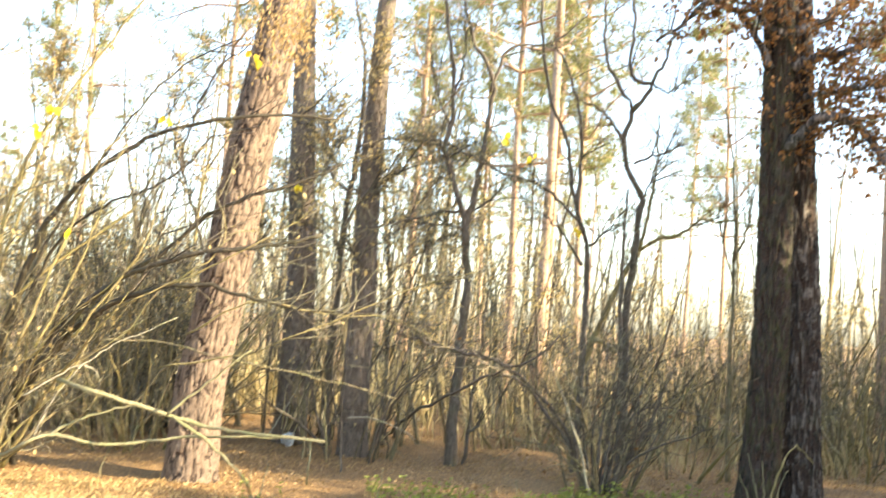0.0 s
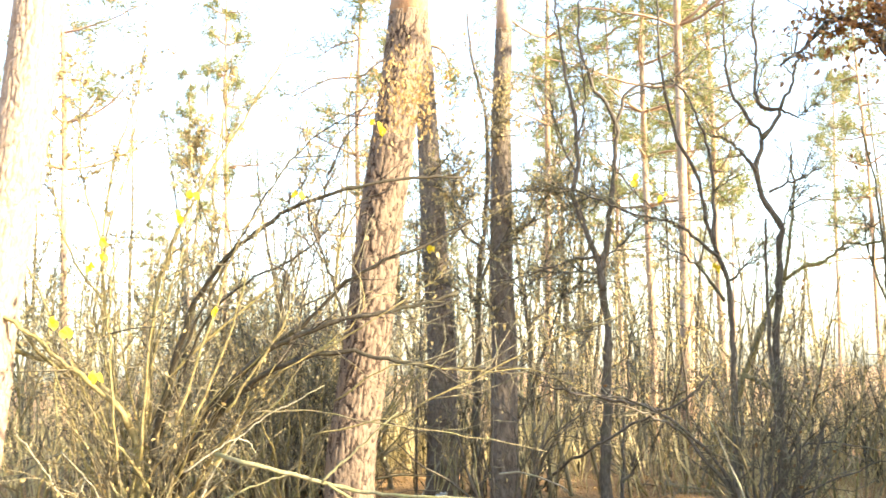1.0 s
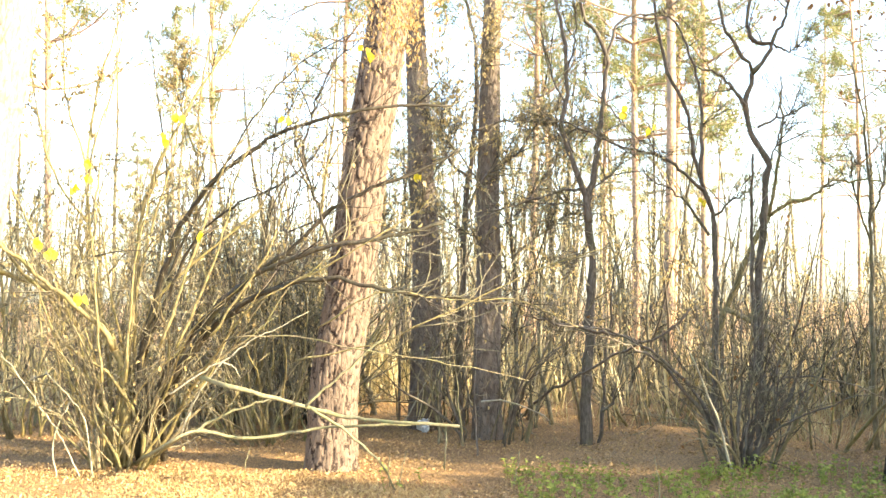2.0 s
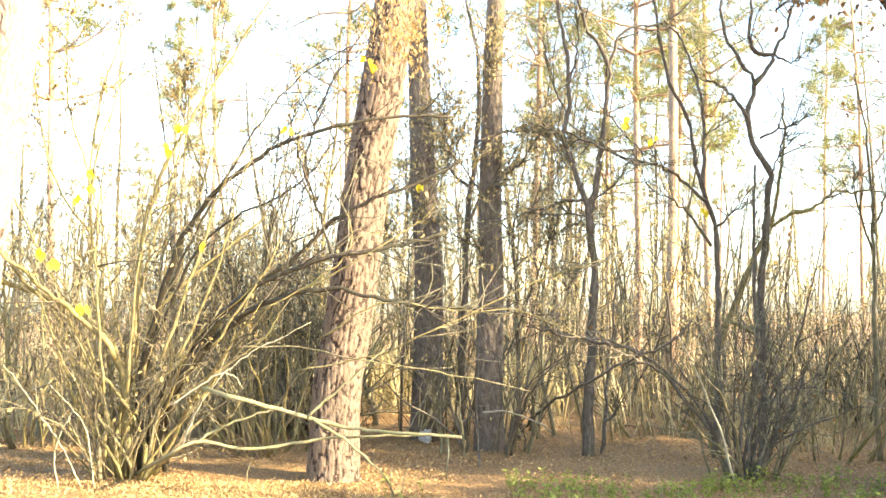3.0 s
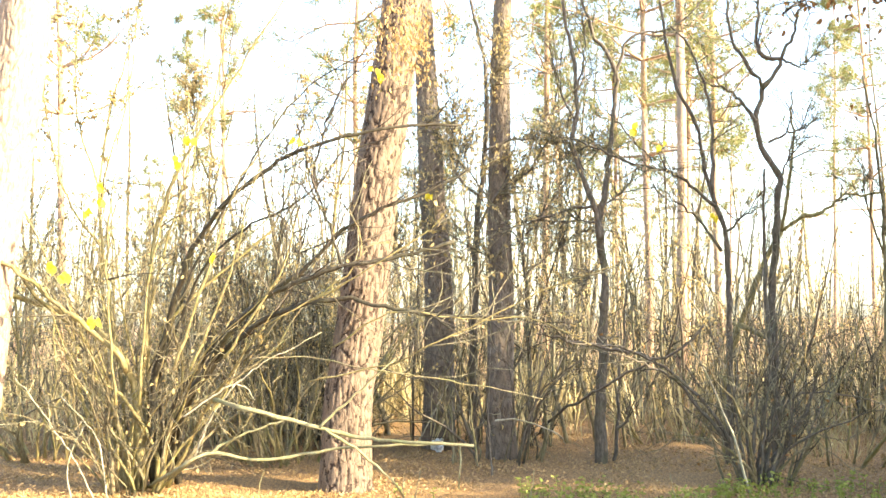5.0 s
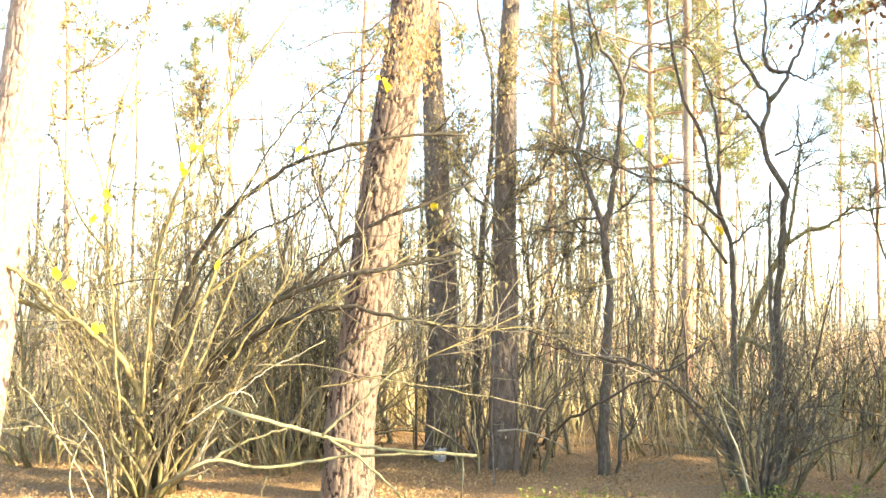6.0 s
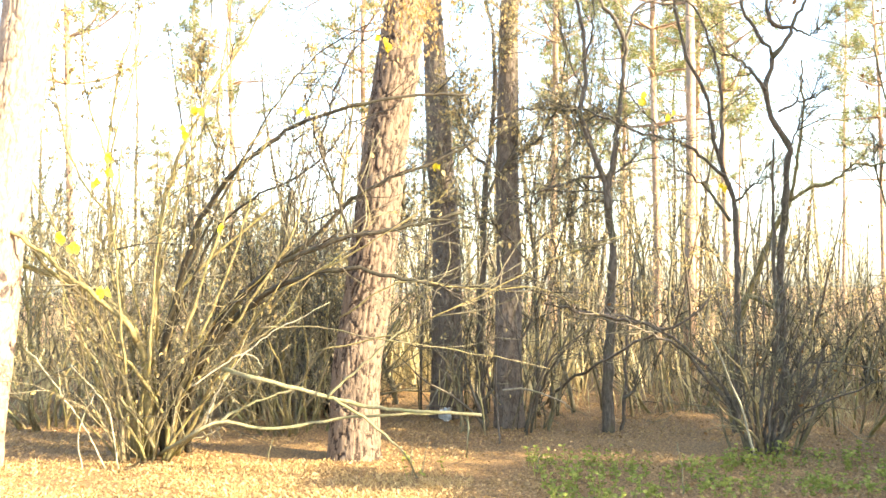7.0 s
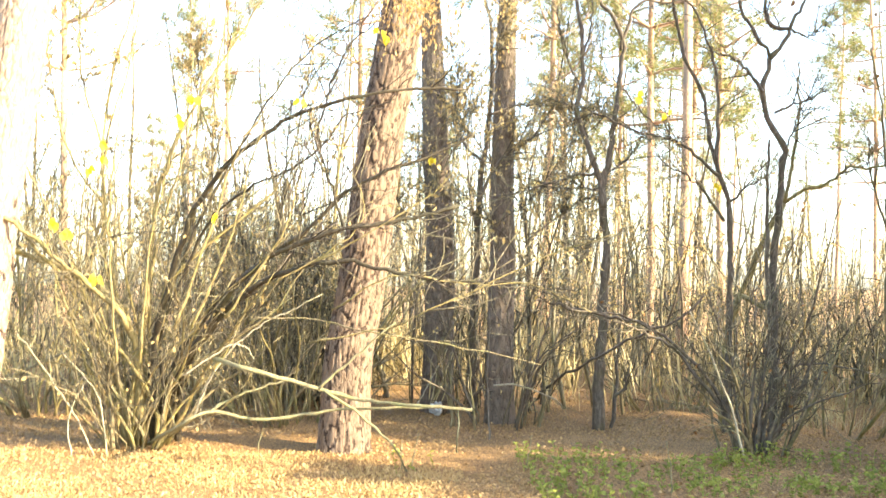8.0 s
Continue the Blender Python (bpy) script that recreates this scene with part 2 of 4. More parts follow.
def sprout(geo, line, count, length, radius, levels=1, start=0.2, lift=0.05, spread=1.0, tips=None):
    """Side twigs along a line, with twigs of their own."""
    for _ in range(count):
        s = start + (1 - start) * rng.random()
        k = min(int(s * (len(line) - 1)), len(line) - 2)
        at = line[k] + (line[k + 1] - line[k]) * rng.random()
        along = line[k + 1] - line[k]
        along /= np.linalg.norm(along) + 1e-9
        way = along * 0.7 + rng.normal(size=3) * 0.55 * spread + np.array([0, 0, 0.15])
        ln = length * (0.45 + 0.8 * rng.random()) * (1.15 - 0.6 * s)
        n = 5 if levels else 4
        twig = wander(at, way, ln, n, 0.2, lift)
        geo.tube(twig, taper(radius * (1.1 - 0.5 * s), 0.0022, n), 4 if levels else 3)
        if tips is not None:
            tips.append(twig)
        if levels:
            sprout(geo, twig, 3, ln * 0.5, radius * 0.5, levels - 1, 0.15, lift, spread, tips)


def thing(name, base, label, category, group=""):
    ob = new(name)
    ob.location = base
    ob.empty_display_size = 0.2
    return tagged(ob, label, category, group)


def part(name, geo, material, parent, label="", smooth=True, kind="", base=None):
    """One mesh object under a thing."""
    ob = new(name, geo.mesh(name, material, tuple(parent.location) if base is None else base, smooth))
    ob.parent = parent
    return tagged(ob, label, kind=kind)


def stuff(name, geo, material, label, category, smooth=True):
    return tagged(new(name, geo.mesh(name, material, (0, 0, 0), smooth)), label, category, kind="stuff")


def height(x, y):
    return 0.05 * noise.noise(Vector((x * 0.35, y * 0.35, 0))) + 0.03 * noise.noise(Vector((x * 1.5, y * 1.5, 3)))


def limb(parent, name, pts, r0, r1, material, sides=8, label="", n=None, wobble=0.0, power=1.0):
    """A stem or bough as a part of its own; returns its line."""
    n = n or max(8, len(pts) * 4)
    line = spline(pts, n)
    if wobble:
        line[1:-1] += rng.normal(size=(n - 2, 3)) * wobble
    rad = taper(r0, r1, n, power) * (1 + 0.08 * rng.normal(size=n))
    g = Geo()
    g.tube(line, rad, sides, 0.09)
    limb.made = part(name, g, material, parent, label)
    return line


def barked(line, radii, sides, style, depth):
    """A thick trunk with its bark in relief."""
    g = Geo()
    k = len(line)
    ang = np.arange(sides) * 2 * math.pi / sides
    verts, proud = [], []
    for i in range(k):
        cx, cy, cz = line[i]
        for a in ang:
            c, s = math.cos(a), math.sin(a)
            r = radii[i]
            if style == "plates":
                at = Vector((c * r * 17, s * r * 17, cz * 3.8))
                d, _ = noise.voronoi(at + 0.45 * noise.noise_vector(at * 0.8) + 0.16 * noise.noise_vector(at * 3.1))
                out = min((d[1] - d[0]) * 6.5, 1.0) + 0.28 * noise.noise(Vector((c * r * 38, s * r * 38, cz * 11)))
            else:
                out = 1 - abs(noise.noise(Vector((c * r * 42, s * r * 42, cz * 5)))) * 2.2 + 0.3 * noise.noise(Vector((c * r * 70, s * r * 70, cz * 16)))
            swell = 1 + 0.06 * noise.noise(Vector((c * 1.2, s * 1.2, cz * 0.7)))
            rr = r * swell + depth * (out - 0.7)
            verts.append((cx + c * rr, cy + s * rr, cz))
            proud.append(out)
    i = np.arange(k - 1)[:, None] * sides
    j = np.arange(sides)[None, :]
    jn = (j + 1) % sides
    quads = np.stack([i + j, i + jn, i + sides + jn, i + sides + j], -1).reshape(-1, 4)
    g.add(verts, [*map(tuple, quads), tuple(range((k - 1) * sides, k * sides))])
    g.slots = [int(v < 0.53) for v in np.asarray(proud)[quads].mean(1)] + [0]
    return g


def flare(line, r0, r1, foot=0.35):
    """Radii that narrow upwards and widen at the foot."""
    z = line[:, 2] - line[0, 2]
    return r1 + (r0 - r1) * (1 - z / z[-1]) + r0 * foot * np.exp(-z / 0.22)


# ---- ground ----
def build_ground():
    u = np.linspace(-1, 1, 260)
    xs = np.sinh(u * 6.2) / math.sinh(6.2) * 900
    v = np.linspace(-1, 1, 300)
    ys = 9 + np.sinh(v * 6.2) / math.sinh(6.2) * 900
    verts = [(x, y, height(x, y) if abs(x) < 60 and abs(y) < 80 else 0.0) for y in ys for x in xs]
    w = len(xs)
    faces = [(j * w + i, j * w + i + 1, (j + 1) * w + i + 1, (j + 1) * w + i) for j in range(len(ys) - 1) for i in range(w - 1)]
    g = Geo()
    g.add(verts, faces)
    tagged(new("ground", g.mesh("ground", SOIL)), "brown forest floor covered in fallen leaves and soil", "ground", kind="structure")


build_ground()


# ---- pines ----
def needle_tuft(g, at, way, size, count=18):
    for _ in range(count):
        g.leaf(at + rng.normal(size=3) * size * 0.25, way * 0.5 + rng.normal(size=3) * 0.8, size * (0.6 + 0.6 * rng.random()), 0.13, 0.02)


def pine_boughs(tree, line, first, count, reach, tuft=0.16, tufts=7):
    """Boughs with needles on the upper trunk."""
    wood, green = Geo(), Geo()
    zs = np.linspace(first, line[-1, 2] - 0.2, count)
    for i, z in enumerate(zs):
        k = int(np.argmin(abs(line[:, 2] - z)))
        a = i * 2.4 + rng.random()
        grow = reach * (1.1 - 0.75 * (i / count)) * (0.6 + 0.6 * rng.random())
        bough = wander(line[k], (math.cos(a), math.sin(a), 0.2), grow, 7, 0.16, 0.03)
        one = Geo()
        one.tube(bough, taper(0.035, 0.008, 7), 5)
        part("bough", one, UPPER_BARK, tree)
        for _ in range(tufts):
            s = int(rng.integers(2, 6))
            side = wander(bough[s], rng.normal(size=3) * 0.6 + (bough[s + 1] - bough[s]) * 2, grow * 0.35, 4, 0.25, 0.08)
            wood.tube(side, taper(0.012, 0.004, 4), 3)
            for p in side[1:]:
                needle_tuft(green, p, side[-1] - side[0], tuft)
        needle_tuft(green, bough[-1], bough[-1] - bough[-2], tuft * 1.2)
    part("twig_crown", wood, UPPER_BARK, tree, "thin reddish pine twigs", kind="stuff")
    part("crown", green, NEEDLE, tree, "yellow-green needle tufts with gaps", smooth=False, kind="stuff")


def big_pine(pts, r0, r1, top, label, rings=400, sides=128, bark=PINE_BARK):
    """A tall pine: plated lower trunk, smoother upper trunk, crown far above."""
    base = (pts[0][0], pts[0][1], 0)
    tree = thing("pine_tree", base, label, "tree", "tall pines")
    line = spline(((pts[0][0], pts[0][1], -0.12), *pts[1:]), rings)
    g = barked(line, flare(line, r0, r1, 0.2), sides, "plates", 0.017)
    if bark is not PINE_BARK:
        g.slots = [0] * len(g.slots)
    part("trunk", g, bark, tree, "plated grey-brown pine bark with dark furrows")
    end = line[-1]
    lean = (line[-1] - line[-40]) / np.linalg.norm(line[-1] - line[-40])
    upper = spline((end - lean * 0.05, end + lean * (top - end[2]) * 0.5, end + np.array([lean[0] * 0.3, lean[1] * 0.3, 1]) * (top - end[2])), 30)
    g = Geo()
    g.tube(upper, taper(r1, 0.04, 30), 14, 0.03)
    part("upper_trunk", g, UPPER_BARK, tree, "orange flaking upper bark")
    pine_boughs(tree, upper, upper[0, 2] + (top - end[2]) * 0.45, 26, 2.6)
    return tree


big_pine(((-0.91, 9.96, 0.00), (-0.88, 9.96, 0.78), (-0.80, 9.96, 1.30), (-0.73, 9.96, 1.82), (-0.67, 9.96, 2.35), (-0.60, 9.96, 2.88), (-0.51, 9.96, 3.41), (-0.43, 9.96, 3.95), (-0.35, 9.96, 4.49), (-0.29, 9.96, 4.98)), 0.232, 0.188, 17.0, "tall pine with plated sunlit bark leaning beside a shrub")
big_pine(((-4.26, 9.49, 0.00), (-4.21, 9.49, 0.34), (-4.09, 9.49, 1.33), (-4.04, 9.49, 2.13), (-3.93, 9.49, 2.85), (-3.81, 9.49, 3.62), (-3.73, 9.49, 4.39), (-3.66, 9.49, 5.10), (-3.60, 9.49, 5.90)), 0.235, 0.215, 18.0, "stout sunlit pine with glare painted into its bark at the edge of the litter", bark=GLARE_PINE_BARK)
slender = big_pine(((-0.07, 13.36, 0.00), (-0.05, 13.36, 0.85), (-0.05, 13.36, 1.90), (-0.08, 13.36, 2.61), (-0.12, 13.36, 3.32), (-0.15, 13.36, 4.04), (-0.18, 13.36, 4.76), (-0.21, 13.36, 5.49), (-0.23, 13.36, 5.93)), 0.2, 0.114, 15.0, "slender pine standing behind the leaning pine", 230, 72, GREY_PINE_BARK)
big_pine(((0.65, 12.21, 0.00), (0.65, 12.21, 0.90), (0.67, 12.21, 1.87), (0.66, 12.21, 2.51), (0.67, 12.21, 3.17), (0.69, 12.21, 3.82), (0.70, 12.21, 4.48), (0.74, 12.21, 5.14), (0.76, 12.21, 5.54)), 0.163, 0.096, 14.0, "slender dark pine in a clump of saplings", 230, 60, GREY_PINE_BARK)


def low_bough(tree, pts):
    """One drooping bough with needle tufts on its outer half."""
    line = limb(tree, "bough", pts, 0.022, 0.008, UPPER_BARK, 6)
    green = Geo()
    for p in line[len(line) // 2:]:
        for _ in range(3):
            needle_tuft(green, p + rng.normal(size=3) * np.array([0.06, 0.06, 0.1]), np.array([0.2, 0, -0.5]), 0.12, 14)
    part("needles", green, NEEDLE, limb.made, "dark green hanging needle tufts", smooth=False, kind="stuff", base=tuple(tree.location))


low_bough(slender, ((-0.22, 13.36, 5.75), (0.01, 13.30, 5.66), (0.12, 13.20, 5.43), (0.17, 13.15, 5.21), (0.23, 13.15, 4.97)))



# ---- oak ----
def build_oak():
    base = (4.55, 9.49, 0.00)
    tree = thing("oak_tree", (base[0], base[1], 0), "twin-stemmed oak in shade with brown withered leaves", "tree")
    back = ((4.72, 9.51, 0.00), (4.69, 9.51, 0.78), (4.66, 9.51, 1.56), (4.62, 9.51, 2.36), (4.57, 9.51, 3.16), (4.53, 9.51, 3.96), (4.49, 9.51, 4.78), (4.46, 9.51, 5.44))
    front = ((4.11, 9.28, 0.00), (4.15, 9.28, 0.52), (4.18, 9.28, 1.03), (4.20, 9.28, 2.05), (4.20, 9.28, 3.10), (4.19, 9.28, 3.89), (4.17, 9.28, 4.69), (4.16, 9.28, 5.33))
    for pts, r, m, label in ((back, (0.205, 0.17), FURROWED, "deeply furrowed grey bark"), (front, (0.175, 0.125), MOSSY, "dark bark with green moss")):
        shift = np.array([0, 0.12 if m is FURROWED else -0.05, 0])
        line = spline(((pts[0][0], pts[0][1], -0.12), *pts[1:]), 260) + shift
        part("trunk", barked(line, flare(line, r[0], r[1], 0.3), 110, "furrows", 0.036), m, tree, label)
    top = np.array(back[-1])
    twigs, leaves, tips = Geo(), Geo(), []
    lines = []
    boughs = (
        (((4.19, 9.00, 3.26), (4.36, 9.00, 3.45), (4.45, 8.80, 3.53), (4.66, 8.80, 3.52), (4.82, 8.80, 3.40), (4.91, 8.60, 3.10), (5.03, 8.60, 2.92)), 0.05, 0.03),
        (((4.06, 9.10, 4.00), (3.88, 9.10, 4.32), (3.73, 9.10, 4.48), (3.44, 9.10, 4.55), (3.15, 9.00, 4.28), (2.94, 9.00, 4.13)), 0.04, 0.01),
        (((4.26, 9.10, 4.01), (4.53, 9.10, 4.17), (4.64, 8.80, 4.13), (4.96, 8.80, 4.31), (5.38, 8.80, 4.55)), 0.05, 0.015),
        (((4.30, 9.20, 4.36), (4.62, 9.20, 4.54), (5.00, 9.30, 4.88), (5.33, 9.30, 5.13)), 0.05, 0.015),
        (((4.10, 9.00, 4.29), (3.88, 9.00, 4.42), (3.62, 8.80, 4.70)), 0.04, 0.015),
        (((4.38, 9.10, 3.76), (4.65, 9.10, 3.84), (4.75, 8.70, 3.81), (5.12, 8.70, 3.94)), 0.03, 0.01),
    )
    for pts, r0, r1 in boughs:
        lines.append(limb(tree, "bough", pts, r0, r1, FURROWED, 8, wobble=0.012))
    for k in range(9):
        a = k * 2.4
        line = wander(top + np.array([0, 0, -0.4 + 0.6 * k]), (math.cos(a), math.sin(a), 0.7), 3.2, 9, 0.2, 0.03)
        g = Geo()
        g.tube(line, taper(0.07, 0.015, 9), 7)
        part("bough", g, FURROWED, tree)
        lines.append(line)
    stem = wander(top - np.array([0, 0, 0.1]), (0.02, 0, 1), 6.0, 14, 0.05, 0.02)
    g = Geo()
    g.tube(stem, taper(0.19, 0.05, 14), 12, 0.04)
    part("upper_trunk", g, FURROWED, tree)
    for line in lines:
        sprout(twigs, line, 11, 0.75, 0.011, 1, 0.15, 0.0, 1.0, tips)
    for t in tips:
        for p in t[1:]:
            for _ in range(int(rng.integers(1, 4)) if p[0] > 3.15 else 0):
                leaves.leaf(p, rng.normal(size=3) * 0.6 + np.array([0, 0, -0.7]), 0.04 + 0.03 * rng.random(), 0.55, 0.25)
    for line in lines[:6]:
        for p in spline(line, 60)[12:]:
            for _ in range(5 if p[0] > 3.3 else 1):
                leaves.leaf(p + rng.normal(size=3) * np.array([0.16, 0.2, 0.13]), rng.normal(size=3) * 0.6 + np.array([0, 0, -0.6]), 0.045 + 0.035 * rng.random(), 0.55, 0.25)
    for _ in range(1500):  # withered leaves held close to the stems
        p = np.array([base[0] + rng.normal() * 0.45 + 0.2, base[1] - 0.35 + rng.normal() * 0.2, 3.95 + rng.normal() * 0.42])
        leaves.leaf(p, rng.normal(size=3) * 0.5 + np.array([0, 0, -0.8]), 0.04 + 0.03 * rng.random(), 0.5, 0.25)
    part("twig_crown", twigs, GREY, tree, kind="stuff")
    part("leaves", leaves, BROWN, tree, "curled brown withered leaves", smooth=False, kind="stuff")


build_oak()


# ---- young broadleaved trees ----
def young_tree(name, label, stems, material, twig_count, twig_length, twig_radius=0.008, leaf_count=0, leaf_material_used=None, category="tree", group="", levels=1, start=0.25):
    """stems: (points, first radius, last radius); the first one is the trunk."""
    b = stems[0][0][0]
    tree = thing(name, (b[0], b[1], 0), label, category, group)
    tips = []
    for k, (pts, r0, r1) in enumerate(stems):
        pts = [tuple(p) for p in pts]
        if k == 0:
            pts[0] = (pts[0][0], pts[0][1], -0.1)
        line = limb(tree, "trunk" if k == 0 else "limb", pts, r0, r1, material, 10 if r0 > 0.04 else 6, wobble=0.009)
        twigs = Geo()
        sprout(twigs, line, max(3, int(twig_count * (0.6 if k == 0 else 1))), twig_length, twig_radius, levels, start if k else 0.4, 0.05, 1.0, tips)
        part("twig_spray", twigs, TWIG, limb.made, kind="stuff", base=tuple(tree.location))
    if leaf_count:
        g = Geo()
        for _ in range(leaf_count):
            t = tips[int(rng.integers(len(tips)))]
            g.leaf(t[int(rng.integers(1, len(t)))], rng.normal(size=3) * 0.5 + np.array([0, 0, -0.8]), 0.03 + 0.035 * rng.random(), 0.5, 0.2)
        part("leaves", g, leaf_material_used, tree, smooth=False, kind="stuff")
    return tree


young_tree("young_tree", "slim dark tree forking into two crooked limbs", (
    (((1.68, 11.62, 0.00), (1.71, 11.62, 0.93), (1.76, 11.62, 1.84), (1.75, 11.62, 2.27), (1.71, 11.62, 2.63), (1.70, 11.62, 2.78)), 0.072, 0.034),
    (((1.66, 11.20, 2.37), (1.63, 11.20, 2.63), (1.51, 11.20, 3.02), (1.39, 11.20, 3.38), (1.44, 11.20, 3.75), (1.43, 11.20, 4.29), (1.35, 11.20, 4.66), (1.30, 11.20, 5.08), (1.22, 11.20, 5.82)), 0.035, 0.01),
    (((1.67, 11.20, 2.37), (1.67, 11.20, 2.63), (1.74, 11.20, 2.96), (1.79, 11.20, 3.38), (1.85, 11.20, 3.80), (1.87, 11.20, 4.10), (1.77, 11.20, 4.38), (1.62, 11.20, 4.59), (1.51, 11.20, 5.08), (1.55, 11.20, 5.76)), 0.037, 0.01),
    (((1.85, 11.20, 4.04), (1.98, 11.20, 4.47), (2.22, 11.20, 4.59), (2.52, 11.20, 4.64), (2.77, 11.20, 4.89)), 0.02, 0.008),
    (((1.64, 11.20, 2.72), (1.41, 11.20, 2.71), (1.05, 11.20, 2.60), (0.70, 11.20, 2.50), (0.46, 11.20, 2.48)), 0.018, 0.006),
    (((1.64, 11.20, 2.54), (1.47, 11.20, 2.58), (1.29, 11.20, 2.57), (1.05, 11.20, 2.52)), 0.012, 0.005),
    (((1.63, 11.20, 2.72), (1.82, 11.20, 2.81), (1.95, 11.20, 2.91), (2.08, 11.20, 3.04)), 0.012, 0.005),
    (((1.68, 11.20, 2.13), (1.57, 11.20, 2.06), (1.49, 11.20, 1.89), (1.40, 11.20, 1.75)), 0.01, 0.004),
    (((1.44, 11.20, 3.62), (1.31, 11.20, 3.87), (1.23, 11.20, 4.11), (1.17, 11.20, 4.47)), 0.012, 0.005),
    (((1.42, 11.20, 3.93), (1.51, 11.20, 4.17), (1.54, 11.20, 4.47), (1.53, 11.20, 4.78)), 0.016, 0.006),
    (((1.51, 11.20, 3.11), (1.36, 11.20, 3.38), (1.22, 11.20, 3.48), (1.01, 11.20, 3.54)), 0.01, 0.004),
    (((1.82, 11.20, 3.68), (2.02, 11.20, 3.44), (2.20, 11.20, 3.25), (2.36, 11.20, 3.08)), 0.01, 0.004),
), DARK, 16, 0.75, 0.007, levels=2, leaf_count=160, leaf_material_used=GOLD)
young_tree("young_tree", "crooked dark tree with a kinked trunk above a shrub", (
    (((3.38, 10.99, 0.00), (3.39, 10.99, 0.94), (3.39, 10.99, 1.81), (3.44, 10.99, 2.22), (3.48, 10.99, 2.77), (3.52, 10.99, 2.98), (3.38, 10.99, 3.18), (3.30, 10.99, 3.38), (3.28, 10.99, 3.63), (3.35, 10.99, 3.91)), 0.05, 0.026),
    (((3.32, 10.90, 3.89), (3.45, 10.90, 4.05), (3.53, 10.90, 4.18), (3.30, 10.90, 4.26), (3.31, 10.90, 4.73), (3.30, 10.90, 5.45)), 0.026, 0.01),
    (((3.32, 10.90, 3.92), (3.18, 10.90, 4.14), (3.04, 10.90, 4.38), (2.99, 10.90, 4.74), (3.00, 10.90, 5.45)), 0.021, 0.008),
    (((3.52, 10.90, 4.17), (3.62, 10.90, 4.37), (3.71, 10.90, 4.61), (3.76, 10.90, 5.09)), 0.02, 0.007),
    (((3.53, 10.90, 4.19), (3.61, 10.90, 4.15), (3.76, 10.90, 4.14), (3.91, 10.90, 4.19)), 0.015, 0.005),
    (((3.25, 10.90, 3.55), (3.08, 10.90, 3.79), (2.91, 10.90, 3.91), (2.71, 10.90, 3.96)), 0.022, 0.007),
    (((3.37, 10.90, 3.33), (3.56, 10.90, 3.42), (3.74, 10.90, 3.48), (3.89, 10.90, 3.58)), 0.015, 0.005),
    (((3.48, 10.90, 2.97), (3.56, 10.90, 3.14), (3.62, 10.90, 3.34), (3.68, 10.90, 3.40)), 0.012, 0.005),
    (((3.33, 10.90, 1.01), (3.30, 10.90, 1.69), (3.29, 10.90, 2.27), (3.30, 10.90, 2.74), (3.32, 10.90, 3.06)), 0.026, 0.012),
), DARK, 10, 0.65, levels=2)
young_tree("young_tree", "leaning pale-barked tree lit by the sun", (
    (((3.05, 11.67, 0.00), (3.08, 11.67, 0.73), (3.14, 11.67, 1.22), (3.33, 11.67, 1.64), (3.48, 11.67, 2.06), (3.72, 11.67, 2.48)), 0.046, 0.028),
    (((3.60, 11.30, 2.45), (3.82, 11.30, 2.59), (4.06, 11.30, 2.65), (4.25, 11.30, 2.80), (4.49, 11.30, 2.83), (4.91, 11.30, 2.81)), 0.022, 0.008),
    (((3.13, 11.30, 1.46), (3.34, 11.30, 1.36), (3.57, 11.30, 1.22), (3.78, 11.30, 0.98)), 0.03, 0.012),
    (((3.60, 11.30, 2.45), (3.68, 11.30, 2.84), (3.75, 11.30, 3.32), (3.75, 11.30, 3.93)), 0.022, 0.008),
), HAZEL, 8, 0.7, levels=2)
young_tree("young_tree", "thin brown tree with a bent stem", (
    (((3.02, 11.44, 0.00), (3.05, 11.44, 0.92), (3.07, 11.44, 1.83), (3.05, 11.44, 2.43), (2.95, 11.44, 2.74), (2.85, 11.44, 3.17), (2.77, 11.44, 3.63), (2.59, 11.44, 4.00), (2.50, 11.44, 4.34), (2.43, 11.44, 4.90), (2.41, 11.44, 5.65)), 0.042, 0.01),
    (((2.86, 11.10, 2.70), (2.47, 11.10, 3.03), (2.17, 11.10, 3.12), (1.88, 11.10, 3.21), (1.53, 11.10, 3.37), (1.23, 11.10, 3.46)), 0.02, 0.006),
    (((2.91, 11.10, 2.23), (2.66, 11.10, 2.59), (2.46, 11.10, 2.74), (2.26, 11.10, 2.81)), 0.02, 0.006),
    (((2.97, 11.10, 2.44), (3.14, 11.10, 2.58), (3.34, 11.10, 2.69)), 0.015, 0.006),
    (((2.83, 11.10, 2.82), (2.84, 11.10, 3.41), (2.81, 11.10, 3.89), (2.59, 11.10, 4.44), (2.44, 11.10, 4.62)), 0.022, 0.01),
), DARK, 12, 0.75, levels=2)
